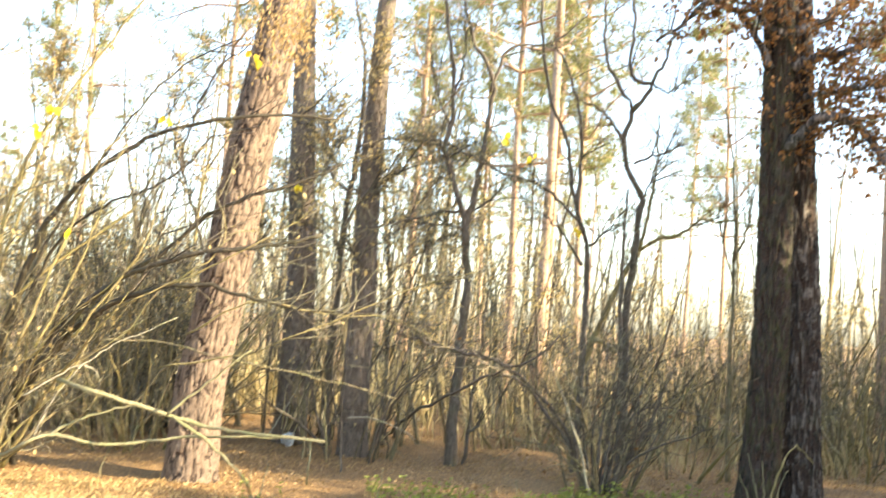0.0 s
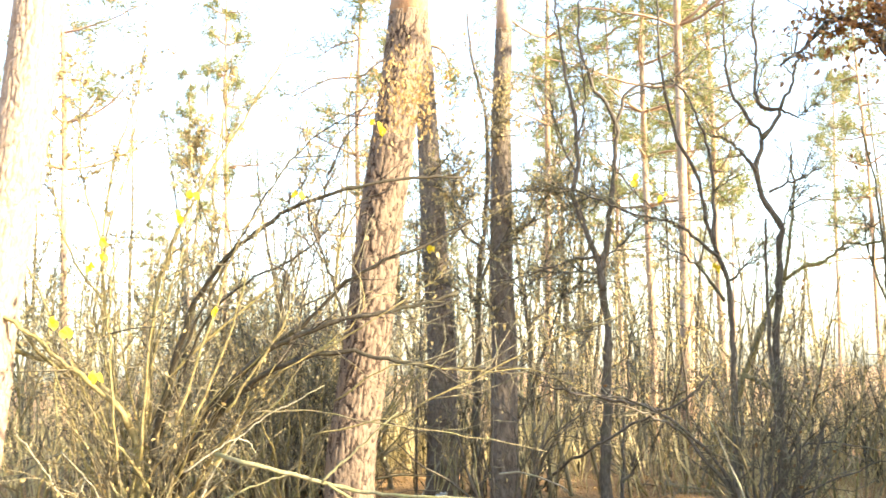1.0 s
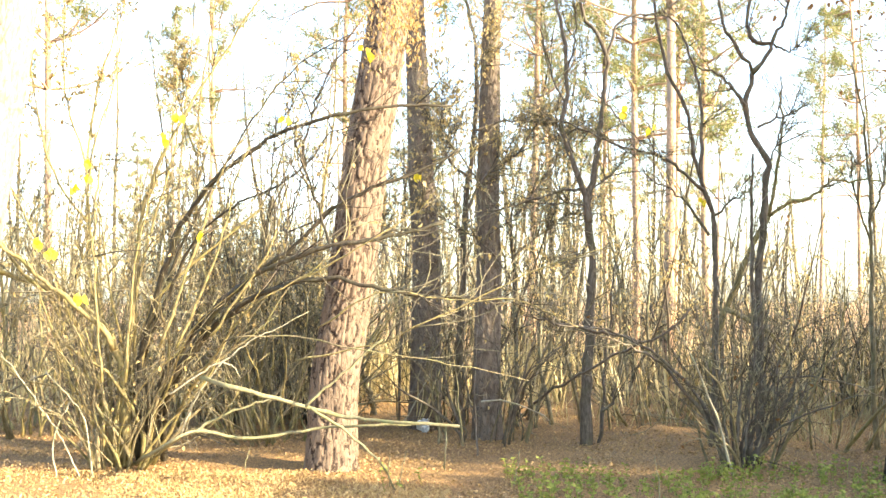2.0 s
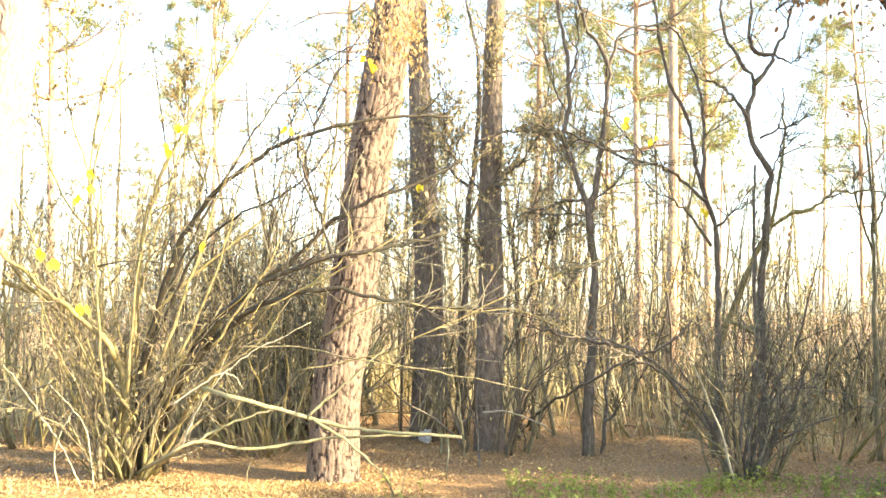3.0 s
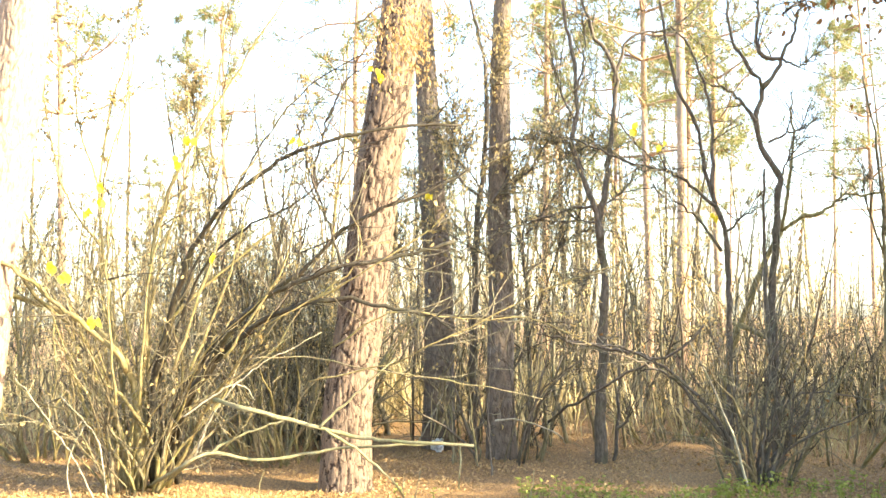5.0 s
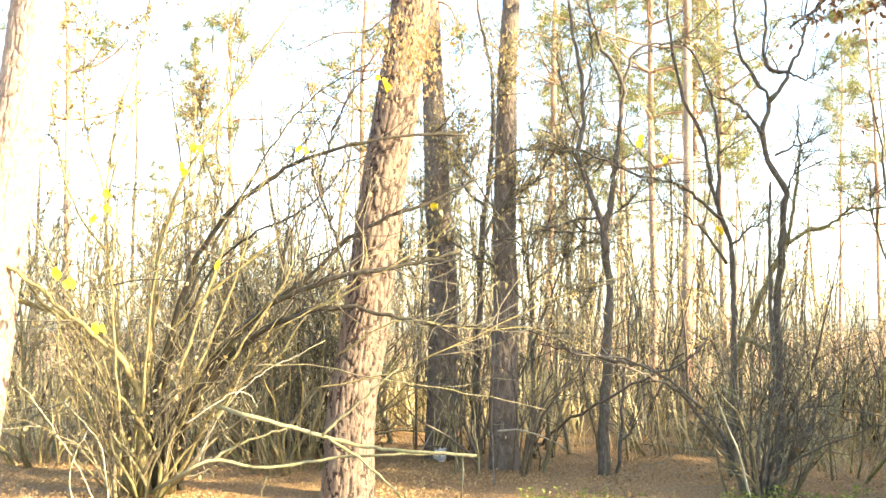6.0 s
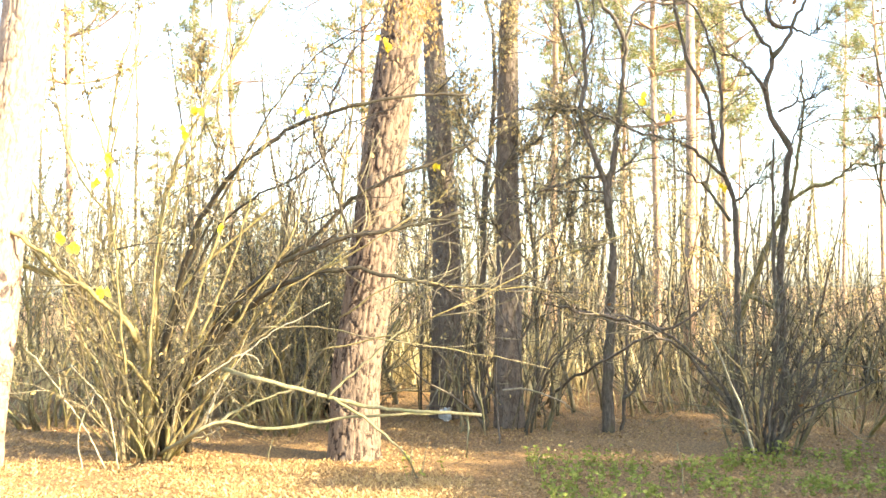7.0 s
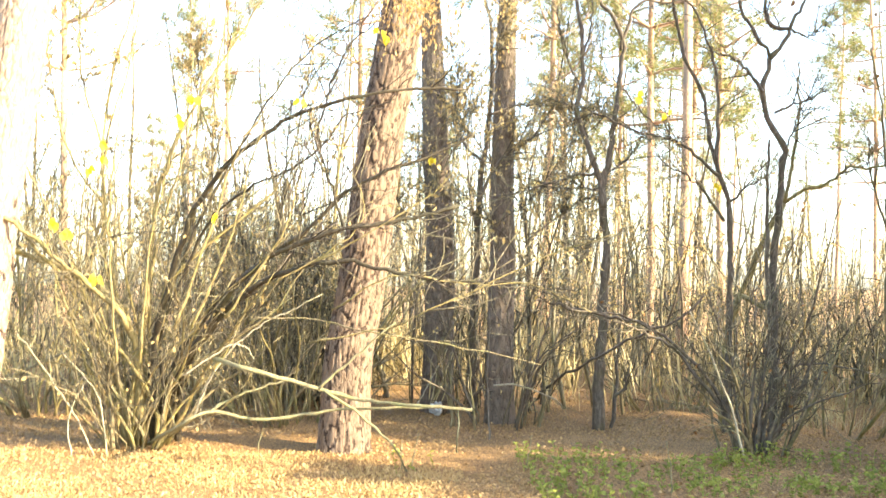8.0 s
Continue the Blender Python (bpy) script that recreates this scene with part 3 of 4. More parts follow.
young_tree("young_tree", "dark sapling rising close to a slender pine", (
    (((0.36, 13.15, 0.00), (0.37, 13.15, 1.20), (0.42, 13.15, 2.24), (0.47, 13.15, 3.08), (0.57, 13.15, 4.00), (0.56, 13.15, 4.71), (0.50, 13.15, 5.03), (0.41, 13.15, 5.42), (0.36, 13.15, 6.07)), 0.06, 0.012),
    (((0.52, 12.00, 3.85), (0.64, 12.00, 4.43), (0.71, 12.00, 4.69)), 0.015, 0.006),
    (((0.43, 12.00, 2.95), (0.21, 12.00, 3.14), (0.12, 12.00, 3.46), (0.16, 12.00, 4.04)), 0.018, 0.006),
    (((0.40, 12.00, 2.50), (0.62, 12.00, 2.94), (1.01, 12.00, 3.26), (1.34, 12.00, 3.77)), 0.018, 0.006),
    (((0.50, 12.00, 3.46), (0.89, 12.00, 3.59), (1.27, 12.00, 3.55), (1.59, 12.00, 3.51)), 0.015, 0.006),
), DARK, 36, 0.8, 0.0065, leaf_count=1900, leaf_material_used=GOLD, levels=2)
young_tree("young_tree", "small dark sapling beside a slim forked tree", (
    (((1.84, 11.75, 0.00), (1.89, 11.75, 0.37), (1.92, 11.75, 0.98), (2.01, 11.75, 1.60), (2.04, 11.75, 1.97)), 0.022, 0.008),
    (((1.81, 11.30, 0.38), (1.91, 11.30, 0.47), (1.96, 11.30, 0.70)), 0.02, 0.008),
), DARK, 8, 0.5)
young_tree("leaning_stem", "dark bare stem leaning out of the leaf litter", (
    (((1.00, 13.71, 0.00), (1.28, 12.20, 0.47), (1.57, 10.90, 0.82), (1.80, 10.50, 1.01), (2.02, 10.20, 1.15), (2.21, 10.00, 1.25), (2.41, 9.90, 1.48)), 0.022, 0.01),
    (((2.02, 10.20, 1.15), (1.69, 10.20, 1.24), (1.21, 10.20, 1.34), (0.89, 10.20, 1.41)), 0.02, 0.008),
), DARK, 8, 0.6)
young_tree("young_tree", "thin sapling with golden withered leaves in full sun", (
    (((-4.21, 13.49, 0.00), (-4.24, 13.49, 1.23), (-4.31, 13.49, 2.52), (-4.33, 13.49, 3.38), (-4.22, 13.49, 4.25), (-4.01, 13.49, 4.90), (-3.90, 13.49, 5.27), (-3.83, 13.49, 5.85)), 0.035, 0.008),
    (((-4.25, 13.30, 2.50), (-4.68, 13.30, 3.14), (-4.90, 13.30, 3.93), (-4.98, 13.30, 4.65), (-4.92, 13.30, 5.37)), 0.02, 0.006),
    (((-4.27, 13.30, 3.21), (-4.54, 13.30, 4.07), (-4.59, 13.30, 4.93), (-4.56, 13.30, 5.65)), 0.018, 0.006),
), HAZEL, 24, 0.85, leaf_count=2600, leaf_material_used=GOLD)
young_tree("young_tree", "thin leaning sapling with golden withered leaves in sun", (
    (((-3.13, 13.71, 0.00), (-3.10, 13.71, 1.22), (-3.01, 13.71, 2.45), (-2.99, 13.71, 3.40), (-2.95, 13.71, 4.28), (-2.82, 13.71, 5.02), (-2.75, 13.71, 5.61), (-2.68, 13.71, 6.06)), 0.03, 0.008),
    (((-2.94, 13.50, 3.37), (-3.14, 13.50, 3.95), (-3.10, 13.50, 4.68)), 0.015, 0.005),
), HAZEL, 24, 0.65, leaf_count=1700, leaf_material_used=GOLD)
young_tree("young_tree", "twiggy sapling with small golden leaves before a pine", (
    (((1.07, 13.10, 0.00), (1.05, 13.10, 1.20), (1.00, 13.10, 2.23), (1.02, 13.10, 2.72), (1.16, 13.10, 3.49), (1.24, 13.10, 4.05)), 0.026, 0.006),
    (((0.93, 12.00, 2.37), (0.68, 12.00, 2.69), (0.37, 12.00, 3.14), (0.06, 12.00, 3.53), (-0.10, 12.00, 3.79)), 0.012, 0.004),
    (((0.94, 12.00, 2.49), (1.20, 12.00, 2.81), (1.39, 12.00, 3.13), (1.59, 12.00, 3.45)), 0.012, 0.004),
    (((0.95, 12.00, 1.73), (0.68, 12.00, 2.12), (0.36, 12.00, 2.34), (0.05, 12.00, 2.53), (-0.27, 12.00, 2.60)), 0.012, 0.004),
    (((0.94, 12.00, 2.05), (1.25, 12.00, 2.30), (1.51, 12.00, 2.49), (1.70, 12.00, 2.55)), 0.01, 0.004),
), DARK, 44, 0.8, 0.006, leaf_count=1500, leaf_material_used=GOLD, levels=2)
young_tree("young_tree", "thin twiggy sapling between two pines", (
    (((-0.41, 13.63, 0.00), (-0.35, 13.63, 1.20), (-0.30, 13.63, 2.27), (-0.35, 13.63, 3.22), (-0.26, 13.63, 4.02)), 0.02, 0.005),
    (((-0.30, 13.20, 2.39), (-0.02, 13.20, 2.95), (0.20, 13.20, 3.44), (0.27, 13.20, 4.01)), 0.01, 0.004),
    (((-0.32, 13.20, 2.04), (-0.58, 13.20, 2.60), (-0.65, 13.20, 3.10)), 0.01, 0.004),
), DARK, 54, 0.8, 0.006, leaf_count=800, leaf_material_used=GOLD, levels=2)
young_tree("young_tree", "thin sunlit sapling beside the twin oak", (
    (((4.72, 11.30, 0.00), (4.70, 11.30, 0.35), (4.68, 11.30, 1.53), (4.69, 11.30, 2.46), (4.66, 11.30, 3.22), (4.60, 11.30, 3.66), (4.52, 11.30, 4.10)), 0.032, 0.01),
    (((4.68, 11.30, 2.40), (4.80, 11.25, 2.75), (4.86, 11.25, 3.30)), 0.016, 0.006),
    (((4.68, 11.30, 2.20), (4.55, 11.35, 2.70), (4.50, 11.35, 3.25)), 0.014, 0.006),
), GREY, 12, 0.7, levels=2)
young_tree("young_tree", "slim yellow-leaved tree glowing in the sun behind the pine", (
    (((-1.60, 16.00, 0.00), (-1.66, 16.00, 1.80), (-1.60, 16.00, 3.10), (-1.46, 16.00, 4.20), (-1.40, 16.00, 5.50), (-1.36, 16.00, 6.60)), 0.04, 0.008),
    (((-1.62, 16.00, 2.90), (-1.95, 15.90, 3.60), (-2.05, 15.90, 4.60), (-1.95, 15.90, 5.30)), 0.018, 0.006),
    (((-1.52, 16.00, 3.60), (-1.15, 15.90, 4.30), (-0.95, 15.90, 5.20)), 0.016, 0.006),
), HAZEL, 20, 0.8, leaf_count=1500, leaf_material_used=GOLD)
for foot, lean in (((-4.76, 12.19, 0.00), -0.2), ((-4.33, 12.40, 0.00), 0.15), ((-3.84, 12.63, 0.00), -0.1), ((-3.37, 12.86, 0.00), 0.2), ((-3.13, 13.41, 0.00), -0.15), ((-2.44, 13.07, 0.00), 0.1)):
    x, y, tall = foot[0], foot[1], 2.9 + 0.9 * rng.random() - (0.9 if foot[0] > -2.4 else 0)
    young_tree("young_tree", "sunlit thicket sapling dense with golden twigs", (
        ((foot, (x + lean * 0.3, y, tall * 0.4), (x + lean, y + 0.1, tall)), 0.022, 0.006),
        (((x + lean * 0.35, y, tall * 0.45), (x - 0.3, y - 0.1, tall * 0.75), (x - 0.45, y, tall)), 0.012, 0.004),
        (((x + lean * 0.3, y, tall * 0.35), (x + 0.35, y - 0.1, tall * 0.65), (x + 0.5, y - 0.2, tall * 0.9)), 0.012, 0.004),
    ), HAZEL, 26, 0.75, 0.006, leaf_count=260, leaf_material_used=GOLD, levels=2, group="golden saplings")
young_tree("young_tree", "short bent stub beside the leaning pine", (
    (((-0.76, 14.73, 0.00), (-0.82, 14.73, 0.25), (-0.91, 14.73, 0.52), (-0.93, 14.73, 0.71)), 0.045, 0.03),
), GREY, 3, 0.4)


# ---- shrubs ----
def shrub(label, base, arches, fan, fan_height, fan_spread, material, twig_count=7, leaf_count=0, leaf_mat=None, name="hazel_shrub", foot_width=0.28, stout=0.018, side_twigs=6):
    """Many stems from one stool: chosen arching ones, some in darker shade-coloured bark, and a fan of shoots."""
    bush = thing(name, (base[0], base[1], 0), label, "shrub")
    twigs, tips = Geo(), []
    for pts, r0, r1, *bark in arches:
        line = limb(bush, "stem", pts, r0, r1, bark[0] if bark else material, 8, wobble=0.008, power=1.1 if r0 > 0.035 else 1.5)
        spray = Geo()
        sprout(spray, line, twig_count, 0.75, 0.007, 1, 0.25, 0.05, 0.9, tips)
        if r0 > 0.03:
            sprout(spray, line, 4, 1.3, 0.0075, 1, 0.45, 0.02, 0.5, tips)
        # arches with shade put into their bark get darker twigs too
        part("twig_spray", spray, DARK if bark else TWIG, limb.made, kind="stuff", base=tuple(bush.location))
    for k in range(fan):
        a = rng.random() * 2 * math.pi
        off = rng.random() ** 0.5
        foot = np.array([base[0] + foot_width * off * math.cos(a), base[1] + foot_width * off * math.sin(a), -0.05])
        tilt = fan_spread * off * (0.4 + 0.8 * rng.random())
        tall = fan_height * (0.45 + 0.6 * rng.random())
        line = wander(foot, (math.cos(a) * tilt, math.sin(a) * tilt, 1), tall, 12, 0.16, 0.0 if k % 3 else -0.05)
        g = Geo()
        r = 0.008 + stout * rng.random() ** 1.6
        g.tube(line, taper(r, 0.003, 12), 6)
        part("stem", g, material if k % 2 else GREY, bush)
        sprout(twigs, line, side_twigs, 0.6, 0.0055, 1, 0.2, 0.03, 1.1, tips)
    part("twig_crown", twigs, TWIG, bush, kind="stuff")
    if leaf_count:
        g = Geo()
        for _ in range(leaf_count):
            t = tips[int(rng.integers(len(tips)))]
            g.leaf(t[int(rng.integers(1, len(t)))], rng.normal(size=3) * 0.5 + np.array([0, 0, -0.8]), 0.03 + 0.03 * rng.random(), 0.55, 0.2)
        part("leaves", g, leaf_mat, bush, smooth=False, kind="stuff")
    return bush


LEFT = (-2.88, 10.07, 0.00)
shrub("large bare hazel shrub with arching olive-grey stems", LEFT, (
    (((-2.82, 10.06, 0.00), (-2.85, 10.06, 0.68), (-2.91, 10.06, 1.05), (-3.10, 10.06, 1.37), (-3.55, 10.06, 1.66), (-4.11, 10.06, 1.84), (-3.92, 8.80, 1.86)), 0.05, 0.018),
    (((-2.75, 9.40, 1.13), (-2.88, 9.35, 1.34), (-3.33, 9.35, 1.70), (-3.60, 9.35, 1.93), (-3.87, 9.35, 2.13), (-4.07, 9.35, 2.28)), 0.03, 0.016),
    (((-2.88, 10.07, 0.00), (-3.03, 10.07, 0.58), (-3.19, 10.07, 1.10), (-3.47, 10.07, 1.53), (-3.85, 10.07, 1.85), (-4.12, 10.07, 2.28)), 0.038, 0.012),
    (((-2.92, 10.07, 0.00), (-2.86, 10.07, 0.78), (-2.80, 10.07, 1.31), (-2.75, 10.07, 2.11), (-2.63, 10.07, 2.64), (-2.37, 10.07, 3.23), (-1.94, 10.07, 3.93), (-1.56, 10.07, 4.53), (-1.40, 10.07, 4.86)), 0.034, 0.008),
    (((-2.62, 10.25, 0.00), (-2.51, 10.00, 0.59), (-2.16, 9.70, 1.12), (-1.82, 9.40, 1.53), (-1.49, 9.20, 1.77), (-1.17, 9.10, 1.91), (-0.84, 9.00, 2.01), (-0.59, 9.00, 2.05), (-0.36, 9.00, 2.09), (-0.08, 9.00, 2.15), (0.12, 9.00, 2.21)), 0.041, 0.014, SHADED_HAZEL),
    (((-2.55, 10.35, 0.00), (-2.43, 10.00, 0.64), (-2.08, 9.70, 1.17), (-1.62, 9.40, 1.54), (-1.31, 9.20, 1.66), (-0.87, 9.10, 1.74), (-0.63, 9.00, 1.70), (-0.35, 8.90, 1.63), (-0.03, 8.90, 1.59), (0.34, 8.90, 1.58), (0.65, 8.90, 1.57)), 0.038, 0.011, SHADED_HAZEL),
    (((-2.70, 10.30, 0.00), (-2.60, 10.10, 0.58), (-2.33, 9.90, 1.04), (-1.98, 9.70, 1.45), (-1.64, 9.50, 1.71), (-1.43, 9.40, 1.86), (-1.13, 9.30, 2.07), (-0.81, 9.20, 2.37), (-0.45, 9.10, 2.53), (-0.03, 9.10, 2.69), (0.26, 9.10, 2.86)), 0.041, 0.009, SHADED_HAZEL),
    (((-2.74, 10.25, 0.00), (-2.78, 10.20, 0.78), (-2.57, 10.00, 1.53), (-2.32, 9.80, 2.15), (-1.98, 9.60, 2.59), (-1.64, 9.40, 2.82), (-1.36, 9.30, 2.98), (-1.13, 9.20, 3.07), (-0.79, 9.10, 3.14), (-0.43, 9.10, 3.20), (-0.03, 9.10, 3.22), (0.18, 9.10, 3.22)), 0.038, 0.012, SHADED_HAZEL),
    (((-2.72, 10.40, 0.00), (-2.75, 10.30, 0.83), (-2.52, 10.20, 1.53), (-2.16, 10.00, 2.17), (-1.67, 9.60, 2.45), (-1.37, 9.40, 2.55), (-1.08, 9.20, 2.72), (-0.89, 9.20, 2.98), (-0.65, 9.20, 3.07), (-0.42, 9.20, 3.16)), 0.028, 0.006, SHADED_HAZEL),
    (((-0.84, 9.02, 2.01), (-0.97, 9.10, 2.38), (-1.07, 9.10, 2.67), (-1.16, 9.10, 2.93)), 0.014, 0.006, SHADED_HAZEL),
    (((-1.08, 9.20, 2.72), (-1.09, 9.20, 2.85), (-1.03, 9.20, 3.14), (-0.94, 9.20, 3.40), (-0.80, 9.20, 3.66), (-0.56, 9.20, 3.84)), 0.012, 0.005, SHADED_HAZEL),
    (((-1.45, 9.20, 1.79), (-1.41, 9.20, 2.12), (-1.38, 9.20, 2.37), (-1.36, 9.20, 2.76), (-1.32, 9.20, 3.14)), 0.012, 0.005, SHADED_HAZEL),
    (((-1.23, 9.12, 1.88), (-1.22, 9.15, 2.13), (-1.16, 9.15, 2.41), (-1.08, 9.15, 2.67)), 0.01, 0.005, SHADED_HAZEL),
    (((-2.66, 10.45, 0.00), (-2.73, 10.40, 1.09), (-2.44, 10.30, 1.97), (-2.10, 10.20, 2.61), (-1.76, 10.10, 3.16), (-1.56, 10.00, 3.40), (-1.26, 10.00, 3.75), (-0.89, 9.90, 3.97), (-0.61, 9.90, 4.07)), 0.026, 0.006, SHADED_HAZEL),
    (((-2.84, 10.23, 0.00), (-2.81, 10.23, 1.04), (-2.78, 10.23, 1.74), (-2.62, 10.23, 2.39), (-2.46, 10.23, 2.98), (-2.43, 10.23, 3.70)), 0.028, 0.006),
    (((-3.03, 10.24, 0.00), (-3.15, 10.24, 0.77), (-3.37, 10.24, 1.31), (-3.70, 10.24, 2.02), (-4.03, 10.24, 2.67), (-4.26, 10.24, 2.95)), 0.03, 0.008),
    (((-3.01, 10.24, 0.00), (-3.07, 10.24, 1.04), (-3.21, 10.24, 1.96), (-3.27, 10.24, 2.77), (-3.06, 10.24, 3.60), (-2.96, 10.24, 4.20)), 0.026, 0.006),
    (((-2.90, 10.24, 0.00), (-2.61, 10.24, 1.52), (-2.02, 10.24, 2.11), (-1.53, 10.24, 2.59), (-1.31, 10.24, 3.47), (-0.88, 10.24, 4.07)), 0.026, 0.005),
    (((-2.31, 9.20, 1.15), (-1.99, 9.20, 2.07), (-1.80, 9.20, 2.66), (-1.51, 9.20, 3.15), (-1.21, 9.20, 3.55), (-0.96, 9.20, 3.94)), 0.016, 0.004),
    (((-2.17, 9.20, 1.15), (-1.84, 9.20, 1.92), (-1.65, 9.20, 2.66), (-1.41, 9.20, 3.25), (-1.27, 9.20, 3.47)), 0.014, 0.004),
    (((-1.86, 9.10, 1.25), (-1.38, 9.10, 1.97), (-1.19, 9.10, 2.65), (-1.13, 9.10, 3.13), (-1.06, 9.10, 3.35)), 0.014, 0.004),
    (((-1.46, 9.00, 1.53), (-0.70, 9.00, 2.06), (-0.87, 9.00, 2.63), (-1.04, 9.00, 2.85)), 0.008, 0.004),
    (((-2.63, 9.30, 0.85), (-2.55, 9.30, 1.93), (-2.36, 9.30, 2.67), (-2.12, 9.30, 3.32), (-2.00, 9.30, 3.47)), 0.014, 0.004),
    (((-1.13, 9.00, 1.05), (-0.46, 8.80, 1.19), (0.01, 8.70, 1.40), (0.47, 8.70, 1.62), (0.93, 8.70, 1.82), (1.35, 8.40, 1.96)), 0.008, 0.005),
    (((-0.93, 8.90, 1.33), (-0.45, 8.70, 1.61), (0.01, 8.70, 1.58), (0.33, 8.70, 1.55), (0.75, 8.70, 1.54), (1.16, 8.40, 1.34)), 0.008, 0.004),
    (((-1.12, 8.90, 1.71), (-0.44, 8.70, 2.07), (0.02, 8.70, 2.39), (0.35, 8.70, 2.78), (0.70, 8.50, 2.91)), 0.008, 0.004),
    (((-2.83, 9.30, 0.85), (-2.92, 9.30, 2.08), (-2.86, 9.30, 2.92), (-2.75, 9.30, 3.52), (-2.58, 9.30, 3.95)), 0.014, 0.004),
), 44, 3.3, 0.55, HAZEL, 13, 520, GOLD, stout=0.022, side_twigs=11)

RIGHT = (2.87, 10.01, 0.00)
shrub("dense dark bare shrub with many thin upright stems", RIGHT, (
    (((2.93, 9.91, 0.00), (3.07, 9.91, 0.28), (3.20, 9.91, 0.46), (3.32, 9.91, 0.67), (3.46, 9.91, 1.00)), 0.043, 0.009),
    (((2.76, 10.08, 0.00), (2.61, 10.08, 0.42), (2.38, 10.08, 0.71), (2.15, 10.08, 0.98), (1.55, 8.80, 1.21), (1.23, 8.80, 1.31)), 0.025, 0.005),
    (((2.79, 10.08, 0.00), (2.66, 10.08, 0.37), (2.43, 10.08, 0.74), (2.10, 10.08, 1.06), (1.68, 10.08, 1.27), (1.07, 9.00, 1.35)), 0.024, 0.005),
    (((2.84, 9.91, 0.00), (2.94, 9.91, 0.64), (3.00, 9.91, 1.26), (3.20, 9.91, 1.89), (3.24, 9.91, 2.31)), 0.014, 0.005),
    (((2.79, 9.91, 0.00), (2.78, 9.91, 0.75), (2.82, 9.91, 1.27), (2.94, 9.91, 1.79), (2.98, 9.91, 2.00)), 0.014, 0.005),
    (((2.89, 9.91, 0.00), (3.15, 9.91, 0.74), (3.46, 9.91, 0.84), (3.44, 8.80, 0.87), (3.76, 8.80, 0.73)), 0.014, 0.005),
    (((2.87, 9.91, 0.00), (3.04, 9.91, 0.74), (3.30, 9.91, 1.47), (3.28, 9.91, 1.94), (3.34, 9.91, 2.20)), 0.011, 0.004),
    (((2.73, 9.82, 0.00), (2.69, 9.82, 0.45), (2.66, 9.82, 0.81), (2.72, 9.82, 1.27)), 0.019, 0.006),
    (((2.79, 9.81, 0.00), (2.81, 9.81, 0.40), (2.85, 9.81, 0.81), (2.86, 9.81, 1.47)), 0.020, 0.006),
    (((2.91, 9.87, 0.00), (2.98, 9.87, 0.39), (3.04, 9.87, 0.80), (3.09, 9.87, 1.32)), 0.019, 0.006),
    (((2.85, 9.81, -0.00), (2.89, 9.81, 0.35), (2.93, 9.81, 0.75), (3.00, 9.81, 1.16), (3.12, 9.81, 1.47)), 0.017, 0.006),
    (((2.75, 9.82, 0.00), (2.64, 9.82, 0.30), (2.56, 9.82, 0.65), (2.51, 9.82, 1.06)), 0.025, 0.006),
    (((2.95, 9.87, 0.00), (3.09, 9.87, 0.23), (3.17, 9.87, 0.54), (3.22, 9.87, 1.00)), 0.017, 0.006),
), 20, 1.7, 0.4, DARK, 7, 60, BROWN, foot_width=0.34, stout=0.012)
for x, y, label, fan, tall in ((0.58, 11.83, "clump of thin dark saplings around a pine foot", 24, 2.4),
                               (0.1, 13.47, "clump of thin saplings between two pines", 14, 2.2),
                               (-2.19, 13.64, "thin olive saplings behind the hazel shrub", 34, 3.0),
                               (-1.75, 12.0, "thicket of thin bare stems behind the hazel shrub", 44, 2.7),
                               (-4.62, 12.68, "bushy bare shrub with sunlit twigs", 24, 3.2),
                               (4.27, 11.58, "bushy bare shrub in the shade", 11, 2.6),
                               (2.8, 13.57, "low bushy grey shrub in the shade", 24, 1.4),
                               (5.9, 14.9, "fine-twigged olive shrub in the shade", 26, 2.5),
                               (6.5, 11.9, "dense bare shrub beyond the oak", 30, 2.6), (7.6, 13.6, "tall bare shrub beyond the oak", 30, 3.0)):
    shrub(label, (x, y, 0), (), fan, tall, 0.3 if tall < 2.5 and x < 1.5 else 0.75, DARK if 0 < x < 1.5 else HAZEL, 6, 40, GOLD, name="bare_shrub", foot_width=0.5)


# ---- fallen and broken wood ----
def loose_branch(name, label, limbs, material, category="branch"):
    p = limbs[0][0][0]
    ob = thing(name, p, label, category)
    for k, (pts, r0, r1) in enumerate(limbs):
        limb(ob, "main_stem" if k == 0 else "side_stem", pts, r0, r1, material, 8, wobble=0.004)
    return ob


loose_branch("broken_branch", "pale broken branch caught in the shrub", (
    (((-1.94, 9.10, 0.90), (-1.64, 8.80, 0.85), (-1.32, 8.80, 0.77), (-1.00, 8.80, 0.68), (-0.67, 8.80, 0.60), (-0.20, 8.50, 0.59), (0.23, 8.40, 0.57)), 0.02, 0.013),
    (((-1.00, 8.65, 0.70), (-0.89, 8.65, 0.81), (-0.73, 8.65, 0.94), (-0.56, 8.60, 1.10), (-0.38, 8.60, 1.24)), 0.012, 0.006),
    (((-0.96, 8.65, 0.69), (-0.66, 8.65, 0.49), (-0.39, 8.65, 0.24), (-0.29, 8.89, -0.00)), 0.012, 0.008),
    (((0.12, 8.45, 0.57), (0.13, 8.45, 0.45), (0.11, 8.45, 0.28), (0.14, 9.90, 0.00)), 0.007, 0.005),
), PALE)
